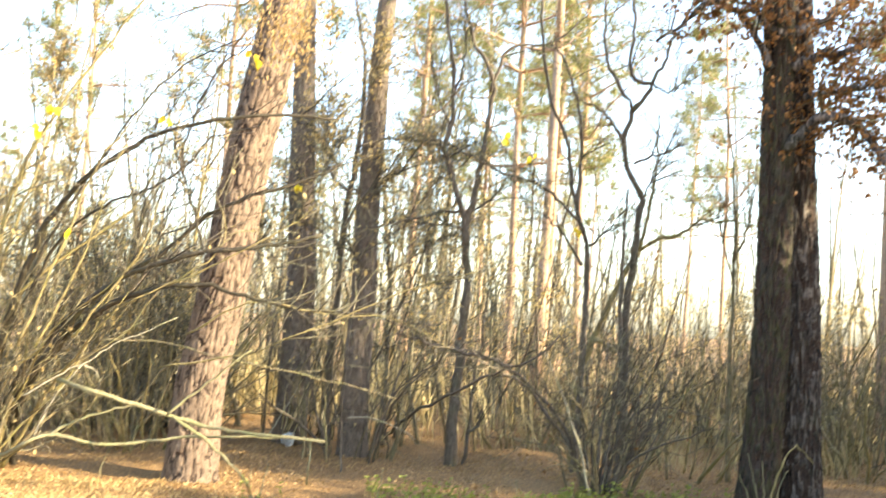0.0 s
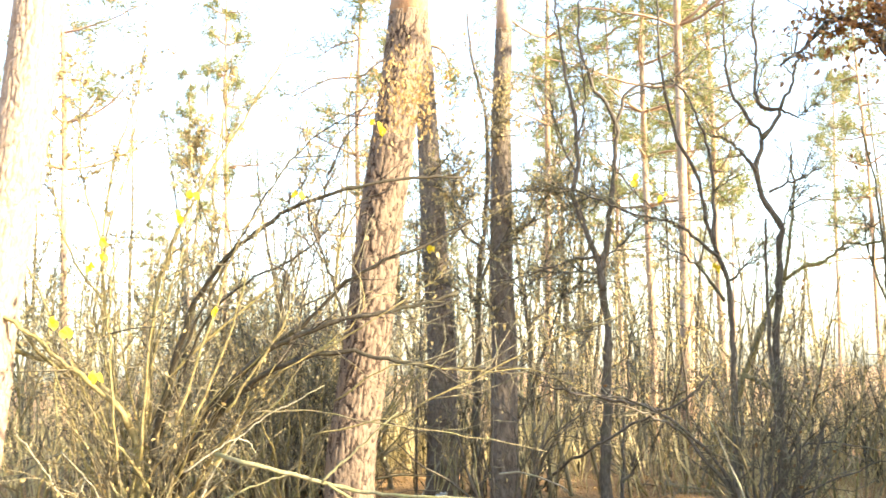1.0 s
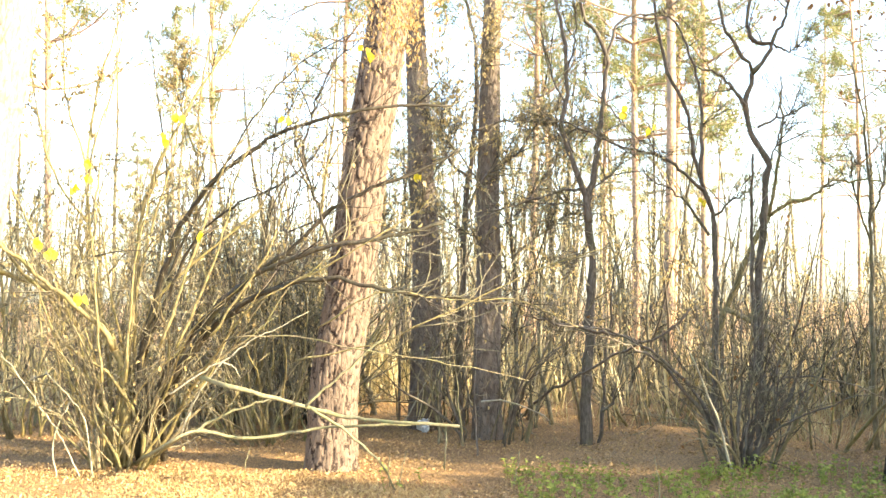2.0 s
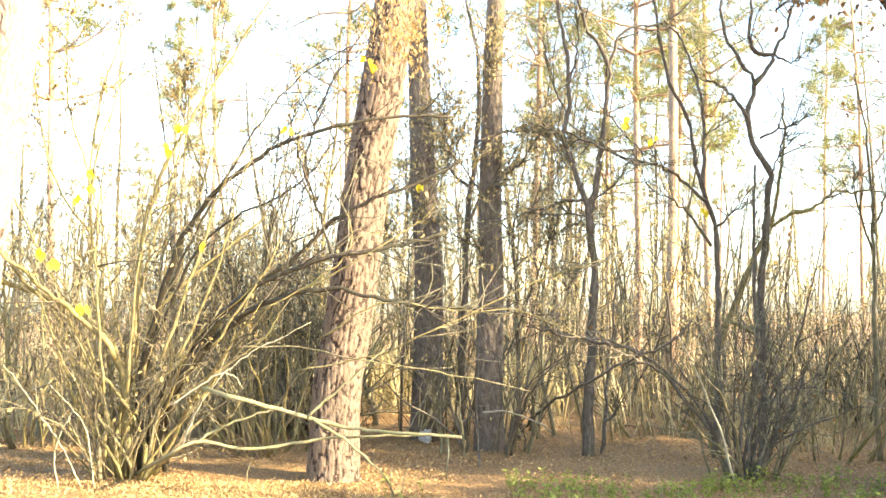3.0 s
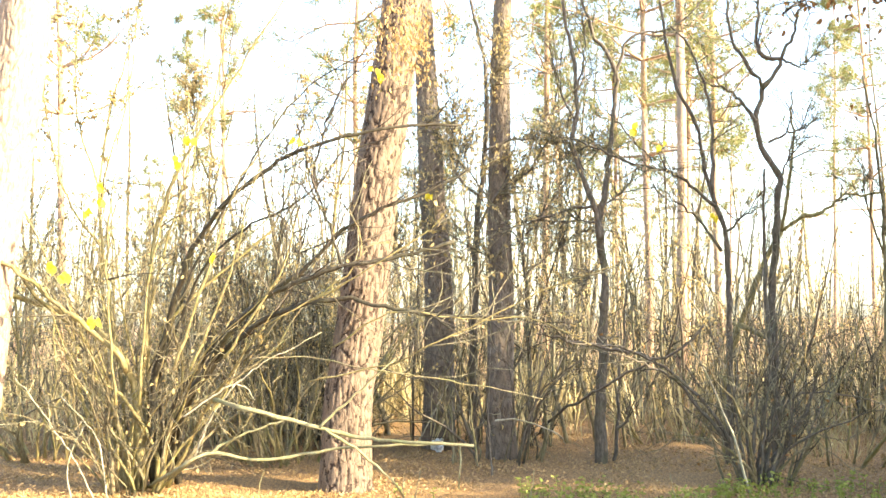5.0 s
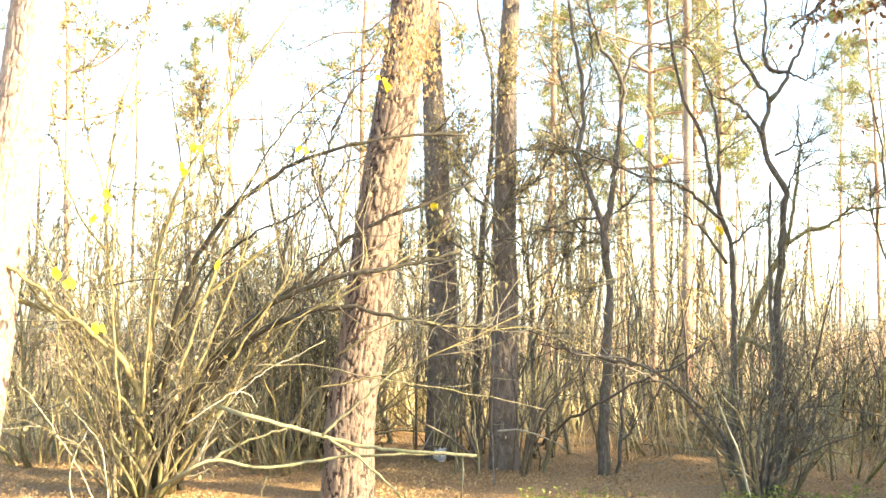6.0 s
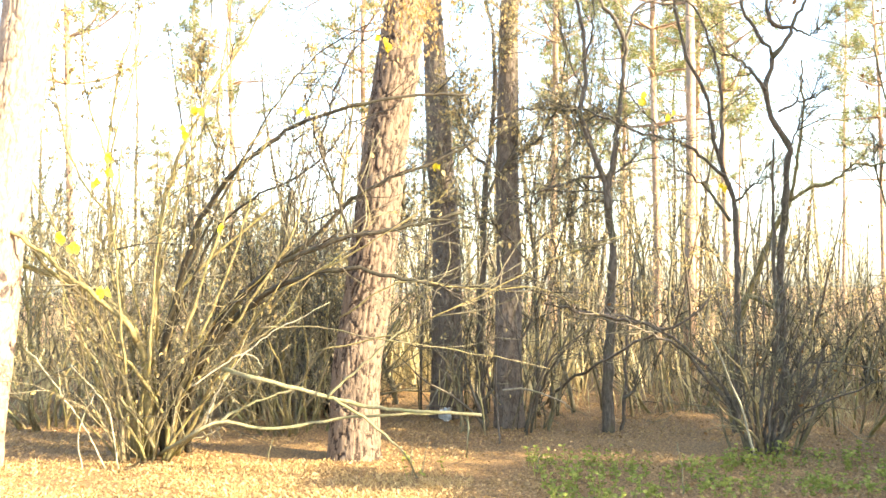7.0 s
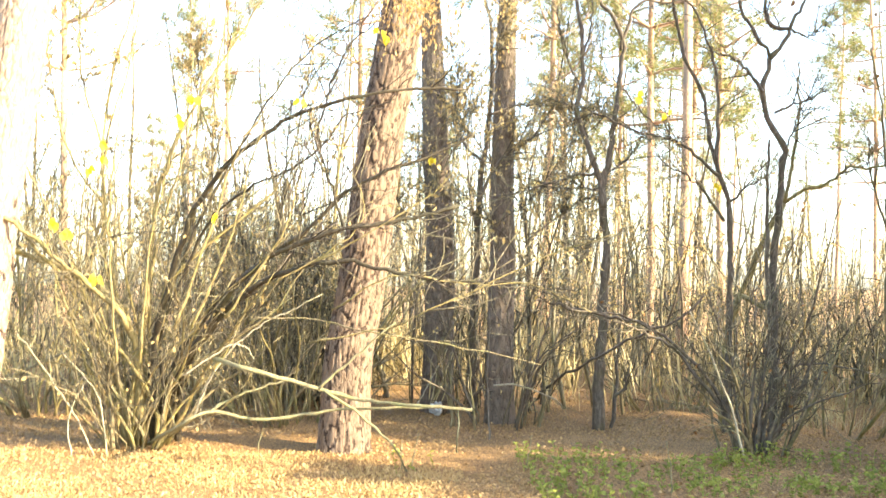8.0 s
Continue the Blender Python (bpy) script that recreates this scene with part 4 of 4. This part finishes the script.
loose_branch("broken_branch", "pale peeled branch lying against the shrub foot", (
    (((-2.81, 10.23, 0.00), (-2.20, 9.00, 0.35), (-1.96, 9.00, 0.47), (-1.68, 9.00, 0.42), (-1.49, 9.00, 0.41), (-1.16, 9.00, 0.45), (-0.88, 9.00, 0.49), (-0.49, 8.75, 0.54), (-0.12, 8.75, 0.55)), 0.019, 0.01),
    (((-1.96, 9.00, 0.47), (-1.73, 9.00, 0.60), (-1.49, 9.00, 0.68), (-1.25, 9.00, 0.75)), 0.014, 0.006),
), PALE)
loose_branch("dead_twig", "bleached forked twig reaching from the shrub", (
    (((-2.20, 9.10, 0.76), (-2.06, 9.10, 0.86), (-1.84, 9.10, 1.00), (-1.75, 9.10, 1.04), (-1.51, 9.10, 1.22), (-1.27, 9.10, 1.33), (-1.03, 9.10, 1.46)), 0.0085, 0.0035),
    (((-2.10, 9.10, 0.43), (-1.96, 9.10, 0.76), (-1.76, 9.10, 1.03)), 0.008, 0.005),
    (((-1.76, 9.10, 1.03), (-1.67, 9.10, 1.00), (-1.60, 9.10, 0.90)), 0.006, 0.003),
), BLEACHED, "twig")
loose_branch("dead_twig", "pale crooked stick standing in the litter", (
    (((-3.07, 9.50, 0.00), (-3.26, 9.50, 0.39), (-3.42, 9.50, 0.61), (-3.62, 9.50, 0.89), (-3.80, 9.55, 1.08)), 0.008, 0.005),
    (((-3.27, 9.48, 0.00), (-3.30, 9.48, 0.34), (-3.17, 9.48, 0.65)), 0.007, 0.005),
    (((-2.94, 9.46, 0.00), (-3.03, 9.46, 0.53), (-3.17, 9.46, 0.72), (-3.37, 9.46, 0.93)), 0.008, 0.005),
), BLEACHED, "twig")
loose_branch("dead_twig", "pale straight stick leaning on the shrub", (
    (((2.65, 9.39, 0.00), (2.55, 9.39, 0.40), (2.37, 9.39, 0.89), (2.16, 9.39, 1.33)), 0.012, 0.005),
), BLEACHED, "twig")
loose_branch("dead_twig", "thin grey rod crossing in front of the pine", (
    (((-1.61, 8.90, 1.25), (-1.15, 8.90, 1.26), (-0.61, 8.60, 1.17), (-0.16, 8.60, 1.10), (0.29, 8.60, 1.02), (0.79, 8.60, 0.91)), 0.0065, 0.004),
), GREY, "twig")
loose_branch("dead_twig", "short pale twig among the saplings", (
    (((0.52, 11.00, 0.52), (0.78, 11.00, 0.53), (1.15, 11.00, 0.38), (1.50, 13.36, 0.00)), 0.009, 0.006),
), BLEACHED, "twig")
loose_branch("dead_twig", "pale thin twig leaning beside the pine foot", (
    (((-0.31, 12.50, 0.12), (-0.19, 12.50, 0.34), (-0.07, 12.50, 0.57), (0.05, 12.50, 0.80)), 0.009, 0.006),
), BLEACHED, "twig")
loose_branch("dead_twig", "dark upright stem before the sapling clump", (
    (((0.47, 10.73, 0.00), (0.46, 10.90, 0.29), (0.45, 10.90, 0.75), (0.48, 10.90, 1.26)), 0.011, 0.006),
    (((0.46, 10.90, 0.29), (0.37, 10.95, 0.69), (0.35, 10.95, 1.03)), 0.007, 0.004),
), DARK, "twig")
loose_branch("dead_twig", "pale forked twig leaning on the oak foot", (
    (((3.95, 8.60, 0.19), (4.06, 8.60, 0.54), (4.18, 8.60, 0.69)), 0.01, 0.007),
    (((4.17, 8.60, 0.68), (4.25, 8.60, 0.62), (4.33, 8.60, 0.53)), 0.007, 0.004),
), HAZEL, "twig")
for pts in (((3.83, 8.50, 0.13), (3.77, 8.50, 0.38), (3.70, 8.50, 0.61)), ((3.86, 8.50, 0.13), (3.85, 8.50, 0.34), (3.83, 8.50, 0.55)), ((3.96, 8.50, 0.14), (3.99, 8.50, 0.34), (4.06, 8.50, 0.48)), ((3.75, 8.50, 0.13), (3.69, 8.50, 0.33), (3.58, 8.50, 0.54)), ((-0.26, 9.03, 0.00), (-0.23, 9.03, 0.16), (-0.20, 9.03, 0.30)), ((-0.34, 9.03, -0.00), (-0.35, 9.03, 0.14), (-0.34, 9.03, 0.26)), ((0.70, 9.03, 0.00), (0.73, 9.03, 0.15), (0.75, 9.03, 0.29)), ((-1.71, 10.00, 0.00), (-1.70, 10.00, 0.10), (-1.66, 10.00, 0.21)), ((1.69, 7.91, 0.00), (1.68, 7.91, 0.21), (1.65, 7.91, 0.41))):
    loose_branch("dead_stalk", "dry upright stalk in the leaf litter", ((pts, 0.006, 0.003),), PALE, "stalk")


# ---- single yellow leaves ----
for x, y, z in (((-2.88, 9.00, 2.72), (-2.85, 9.00, 2.59), (-3.00, 9.00, 2.53), (-3.30, 9.00, 2.08), (-3.18, 9.00, 1.97), (-2.91, 9.00, 1.60))
                + ((-1.92, 8.90, 2.13), (-2.21, 8.90, 2.97), (-2.12, 8.90, 3.13), (-1.21, 8.90, 3.08), (-0.52, 8.90, 3.67))
                + ((1.96, 10.60, 3.46), (2.22, 10.60, 3.31), (2.70, 10.60, 2.58), (-0.12, 10.60, 2.82))):
    spray = thing("leaf_spray", (x, y, z), "last bright yellow leaves hanging on a twig", "leaf spray", "hanging leaves")
    for k in range(3):
        g = Geo()
        g.leaf(rng.normal(size=3) * 0.02, (rng.normal() * 0.3, rng.normal() * 0.3, -1), 0.075 + 0.025 * rng.random(), 0.75, 0.15)
        part("leaf", g, YELLOW, spray, smooth=False, base=(0, 0, 0))
dead = Geo()
for _ in range(900):
    u = rng.normal(size=2)
    x, y, z = (-0.30, 8.70, 3.76)
    dead.leaf((x + 0.04 + u[0] * 0.22, y + rng.normal() * 0.12, z + 0.14 + u[1] * 0.2), (rng.normal() * 0.4, rng.normal() * 0.4, -1), 0.032 + 0.03 * rng.random(), 0.33, 0.2)
stuff("withered_leaves", dead, RUSSET, "golden withered leaves hanging before the pine trunk", "leaves", smooth=False)

# ---- crumpled bag ----
def crumpled_bag(x, y):
    bm = bmesh.new()
    bmesh.ops.create_icosphere(bm, subdivisions=4, radius=0.085)
    for v in bm.verts:
        v.co *= 1 + 0.6 * noise.noise(v.co * 19) - 0.5 * abs(noise.noise(v.co * 45))
        v.co.z *= 1.1 if v.co.z > 0 else 0.7
    me = bpy.data.meshes.new("crumpled_bag")
    bm.to_mesh(me)
    bm.free()
    n = Nodes("pale_plastic", 0.4)
    me.materials.append(n.done(n.ramp(n.noise(18, 3), (0.3, (0.34, 0.37, 0.38)), (0.7, (0.66, 0.68, 0.69))), n.noise(40, 4), 0.6, 0.01))
    ob = new("crumpled_bag", me)
    ob.location = (x, y, height(x, y) + 0.07)
    tagged(ob, "crumpled pale plastic bag lying among the saplings", "litter")


crumpled_bag(-0.07, 13.02)


# ---- far pines ----
def slim_pine(label, tall, r, first, count, reach, tufts=6):
    tree = thing("pine_tree", (0, 0, 0), label, "tree", "far pines")
    line = wander((0, 0, -0.1), (0.02, 0, 1), tall, 16, 0.012, 0.0)
    lower, upper = Geo(), Geo()
    cut = 6
    rad = taper(r, 0.03, 16)
    lower.tube(line[:cut + 1], rad[:cut + 1], 12, 0.03)
    upper.tube(line[cut:], rad[cut:], 12, 0.03)
    part("trunk", lower, UPPER_BARK, tree, "sunlit flaking bark")
    part("upper_trunk", upper, UPPER_BARK, tree, "orange flaking bark")
    pine_boughs(tree, line, first, count, reach, 0.2, tufts)
    return tree


kinds = [slim_pine("slim sunlit pine with a thin yellow-green crown", 15 + k, 0.088 + 0.01 * k, 4.8 + k, 36, 2.3) for k in range(3)]
spots = [((4.23, 22.00, 0.47), 0, 4), ((6.75, 26.00, 0.26), 1, 1), ((4.20, 19.00, 0.62), 2, 0), ((13.79, 34.00, -0.17), 0, 0), ((2.56, 27.00, 0.25), 2, 1),
         ((17.55, 48.00, -0.87), 2, 0), ((-2.12, 26.00, 0.34), 0, 0), ((-8.52, 24.00, 0.49), 1, 0), ((-7.79, 38.00, -0.18), 2, 2), ((5.64, 34.00, -0.10), 0, 0), ((7.24, 32.00, -0.02), 2, 0)]
for k in range(12):
    y = 46 + 45 * rng.random()
    spots.append(((rng.uniform(-0.05, 0.27) * y if k % 3 else rng.uniform(-0.8, -0.15) * y, y, 0), k % 3, 0))
for k, (p, kind, lean) in enumerate(spots):
    m = pose(p[0], p[1], 0, 0, -lean if k < 11 else rng.normal() * 1.2, 67 * k)
    if k < 3:
        kinds[k].matrix_basis = pose(spots[k][0][0], spots[k][0][1], 0, 0, 0, 0)
    else:
        copy_thing(kinds[kind], m)

slim_pine("slim shaded pine standing beyond the twin oak", 13, 0.12, 4.6, 22, 1.8, 5).matrix_basis = pose(8.62, 15.0, 0, 0, -3, 0)

# unseen dense young pines added beyond the view, sunward, to shade the glade
screen = slim_pine("unseen dense young pine added for shade, branched almost to the ground", 6.5, 0.09, 0.5, 46, 1.7)
# stretched taller so its shade reaches the thicket behind the hazel
screen.matrix_basis = pose(9.2, 6.0, 0) @ Matrix.Diagonal((1, 1, 1.3, 1))
for x, y, turn in ((10.8, 7.4, 70), (13.2, 5.4, 200), (13.4, 11.0, 250), (15.0, 12.2, 300), (13.6, 12.6, 30)):
    copy_thing(screen, pose(x, y, 0, 0, 0, turn))
# narrowed and stretched so its shade reaches the two slender pines
copy_thing(screen, pose(10.2, 8.0, 0, 0, 0, 130) @ Matrix.Diagonal((0.62, 0.62, 1.25, 1)))
low = slim_pine("unseen low dense young pine added for shade, with branches to the ground", 4.8, 0.07, 0.4, 40, 1.7)
low.matrix_basis = pose(9.4, 4.4, 0)
copy_thing(low, pose(8.2, 5.3, 0, 0, 0, 90) @ Matrix.Scale(0.82, 4))
copy_thing(low, pose(6.8, 5.0, 0, 0, 0, 160) @ Matrix.Scale(0.83, 4))
for x, y, turn in ((10.6, 3.2, 200), (11.9, 9.2, 30), (12.4, 10.2, 120), (11.2, 10.4, 260)):
    copy_thing(low, pose(x, y, 0, 0, 0, turn))
# two more unseen pines added sunward to dapple the light
for x, y, k in ((22, 3, 0), (27, 8, 2)):
    copy_thing(kinds[k], pose(x, y, 0, 0, 0, 40 * x))


# ---- undergrowth ----
def canopy(x, y):
    """Height of the thicket's top, by direction and distance."""
    h = np.interp(x / y, (-0.42, -0.2, -0.07, 0.0, 0.12, 0.16, 0.33, 0.38), (4.3, 3.4, 3.2, 4.4, 4.3, 3.4, 3.2, 2.6))
    return 1.55 + (h - 1.55) * y / 15


def undergrowth():
    g, leaves, tips = Geo(), Geo(), []
    for _ in range(2300):
        y = 13.2 + 19 * rng.random() ** 1.3
        x = rng.uniform(-0.6, 0.75) * y
        clump = noise.noise(Vector((x * 0.5, y * 0.5, 9)))
        if clump < -0.22 or (y < 15.0 and x / y < -0.27) or (y < 15.5 and 0.04 < x / y < 0.29) or (y < 23 and -0.066 < x / y < -0.022) or (-1.2 < x < 8 and 13.1 < 0.45 * x + 0.89 * y < 14.9):
            continue
        tall = min(canopy(x, y), 4.4) * (0.28 + 0.62 * rng.random() ** 1.5 + 0.2 * clump)
        line = wander((x, y, -0.03), (rng.normal() * 0.16, rng.normal() * 0.16, 1), tall, 7, 0.13, 0.0)
        g.tube(line, taper(0.007 + 0.018 * rng.random() ** 3, 0.003, 7), 4)
        sprout(g, line, 4, 0.65, 0.006, 0, 0.15, 0.04, 1.1, tips)
        if y < 17.5:
            sprout(g, line, 3, 0.8, 0.006, 1, 0.15, 0.02, 1.4, tips)
    for _ in range(190):
        y = 13.0 + 6 * rng.random()
        x = rng.uniform(-0.22, -0.075) * y
        line = wander((x, y, -0.03), (rng.normal() * 0.18, rng.normal() * 0.18, 1), 2.0 + 1.5 * rng.random(), 8, 0.14, 0.0)
        g.tube(line, taper(0.009 + 0.014 * rng.random() ** 2, 0.003, 8), 4)
        sprout(g, line, 8, 0.7, 0.006, 1, 0.45, 0.03, 1.3, tips)
    for _ in range(9000):
        t = tips[int(rng.integers(len(tips)))]
        leaves.leaf(t[int(rng.integers(1, len(t)))], rng.normal(size=3) * 0.6 + np.array([0, 0, -0.5]), 0.025 + 0.03 * rng.random(), 0.5, 0.2)
    stuff("thicket_leaves", leaves, GOLD, "sparse golden leaves left on the thicket twigs", "leaves", smooth=False)
    stuff("undergrowth", g, UNDER, "dense thicket of thin bare stems and twigs", "undergrowth")


def sapling(tall, bark, leaves):
    tree = thing("sapling", (0, 0, 0), "thin bare sapling with fine twigs and few golden leaves", "sapling", "saplings of the thicket")
    line = wander((0, 0, -0.05), (rng.normal() * 0.14, rng.normal() * 0.14, 1), tall, 12, 0.1, 0.01)
    g = Geo()
    g.tube(line, taper(0.01 + 0.0045 * tall, 0.004, 12), 6)
    part("trunk", g, bark, tree)
    twigs, tips = Geo(), []
    sprout(twigs, line, int(4 * tall), 0.85, 0.0075, 1, 0.2, 0.05, 0.9, tips)
    part("twig_crown", twigs, UNDER, tree, kind="stuff")
    g = Geo()
    for _ in range(leaves):
        t = tips[int(rng.integers(len(tips)))]
        g.leaf(t[int(rng.integers(1, len(t)))], rng.normal(size=3) * 0.5 + np.array([0, 0, -0.8]), 0.028 + 0.03 * rng.random(), 0.5, 0.2)
    part("leaves", g, GOLD, tree, smooth=False, kind="stuff")
    return tree


def thicket_saplings():
    sizes = [2.4, 2.9, 3.4, 4.0, 4.6, 5.2, 6.0]
    made = [sapling(h, (UNDER, GREY, DARK)[k % 3], 150) for k, h in enumerate(sizes)]
    used = set()
    for k in range(190):
        y = 12.9 + 17 * rng.random() ** 1.2
        ratio = (rng.uniform(-0.08, 0.14), rng.uniform(-0.5, 0.6), rng.uniform(-0.5, -0.1), rng.uniform(0.12, 0.5))[k % 4]
        x = ratio * y
        if (-0.065 < ratio < -0.02 and y < 20) or (-1.2 < x < 8 and 13.1 < 0.45 * x + 0.89 * y < 14.9):
            continue
        want = canopy(x, y) * (0.75 + 0.4 * rng.random())
        if ratio < -0.1:
            want = min(want, 1.2 + 0.18 * y)
        i = int(np.argmin([abs(h - want) for h in sizes]))
        m = pose(x, y, 0, 0, 0, 360 * rng.random())
        if i in used:
            copy_thing(made[i], m)
        else:
            used.add(i)
            made[i].matrix_basis = m
    for i in range(len(sizes)):
        if i not in used:
            made[i].matrix_basis = pose(-3 + i, 14.5 + i, 0)


def dry_grass():
    g = Geo()
    for _ in range(6000):
        y = 12.8 + 16 * rng.random()
        x = rng.uniform(-0.6, 0.7) * y
        if y < 16.5 and -0.07 < x / y < -0.015:
            continue
        g.leaf((x, y, 0), (rng.normal() * 0.3, rng.normal() * 0.3, 1), 0.3 + 0.7 * rng.random(), 0.009, 0.03)
    for _ in range(800):
        y = 15.6 + 5 * rng.random()
        x = rng.uniform(-0.068, -0.018) * y if rng.random() < 0.7 else rng.uniform(0.06, 0.12) * y
        g.leaf((x, y, 0), (rng.normal() * 0.15, rng.normal() * 0.15, 1), 0.4 + 0.7 * rng.random(), 0.009, 0.03)
    for _ in range(1500):
        y = 11.4 + 3.0 * rng.random()
        x = rng.uniform(0.26, 0.55) * y
        if noise.noise(Vector((x * 0.9, y * 0.9, 4))) > -0.1:
            g.leaf((x, y, 0), (rng.normal() * 0.4, rng.normal() * 0.4, 1), 0.1 + 0.28 * rng.random(), 0.014, 0.03)
    stuff("dry_grass", g, STRAW, "pale dry grass and stalks under the thicket", "grass", smooth=False)


def withered_turf():
    g = Geo()
    for _ in range(30000):
        y = 6.4 + 3.4 * rng.random()
        x = rng.uniform(-0.6, 0.02) * y
        if noise.noise(Vector((x * 1.1, y * 1.1, 2))) + 0.22 * rng.normal() > 0.0:
            g.leaf((x, y, height(x, y)), (rng.normal() * 0.8, rng.normal() * 0.8, 0.7), 0.02 + 0.045 * rng.random(), 0.06, 0.1)
    stuff("withered_turf", g, TURF, "short golden withered grass in patches on the litter", "grass", smooth=False)


def leaf_litter():
    g = Geo()
    for _ in range(95000):
        y = 6.6 + 9 * rng.random() ** 1.4
        x = rng.uniform(-0.62, 0.75) * y
        if noise.noise(Vector((x * 1.1, y * 1.1, 7))) + 0.25 * rng.normal() < -0.05:
            continue
        g.leaf((x, y, height(x, y) + 0.012), (rng.normal(), rng.normal(), 0.3 * rng.normal()), 0.016 + 0.022 * rng.random(), 0.6, 0.2)
    stuff("leaf_litter", g, LITTER, "scattered dry brown fallen leaves on the soil", "leaves", smooth=False)


def green_plants():
    g = Geo()
    for _ in range(640):
        y = 6.9 + 2.9 * rng.random()
        x = rng.uniform(-0.05, 0.48) * y
        if noise.noise(Vector((x * 1.4, y * 1.4, 5))) + 0.15 * rng.normal() < -0.12 + 4 * max(0, 0.1 - x / y):
            continue
        tall = 0.05 + 0.12 * rng.random()
        line = wander((x, y, 0), (rng.normal() * 0.2, rng.normal() * 0.2, 1), tall, 4, 0.1)
        g.tube(line, 0.003, 3)
        for p in line[1:]:
            for _ in range(3):
                g.leaf(p, (rng.normal(), rng.normal(), 0.3), 0.022 + 0.028 * rng.random(), 0.5, 0.12)
    stuff("green_plants", g, GREEN, "low green seedlings growing through the litter", "plants", smooth=False)


def seedling(tall):
    plant = thing("seedling", (0, 0, 0), "fresh green seedling growing through the leaf litter", "plant", "green seedlings")
    line = wander((0, 0, -0.02), (rng.normal() * 0.15, rng.normal() * 0.15, 1), tall, 6, 0.12)
    g = Geo()
    g.tube(line, taper(0.0045, 0.002, 6), 5)
    part("stem", g, GREEN, plant)
    for k in range(9):
        a = k * 2.4
        g = Geo()
        g.leaf(line[1 + k % 5], (math.cos(a), math.sin(a), 0.3), 0.038 + 0.026 * rng.random(), 0.55, 0.12)
        part("leaf", g, GREEN, plant, smooth=False)
    return plant


def seedlings():
    made = [seedling(0.09 + 0.025 * k) for k in range(6)]
    spots = []
    while len(spots) < 64:
        y = 7.0 + 2.4 * rng.random()
        x = rng.uniform(-0.02, 0.42) * y
        if noise.noise(Vector((x * 1.4, y * 1.4, 5))) + 0.15 * rng.normal() > -0.05 + 4 * max(0, 0.1 - x / y):
            spots.append((x, y))
    for k, (x, y) in enumerate(spots):
        m = pose(x, y, height(x, y), 0, 0, 67 * k)
        if k < 6:
            made[k].matrix_basis = m
        else:
            copy_thing(made[k % 6], m)


def far_woods():
    g = Geo()
    for _ in range(420):
        y = 34 + 80 * rng.random()
        x = rng.uniform(-0.75, 0.85) * y
        line = wander((x, y, -0.1), (rng.normal() * 0.05, 0, 1), 5 + 9 * rng.random(), 6, 0.05)
        g.tube(line, taper(0.05 + 0.06 * rng.random(), 0.02, 6), 5)
        sprout(g, line, 9, 1.8, 0.025, 0, 0.3, 0.08, 0.9)
    stuff("far_woods", g, GREY, "distant bare woods behind the pines", "woods")


undergrowth()
thicket_saplings()
dry_grass()
withered_turf()
leaf_litter()
green_plants()
seedlings()
far_woods()
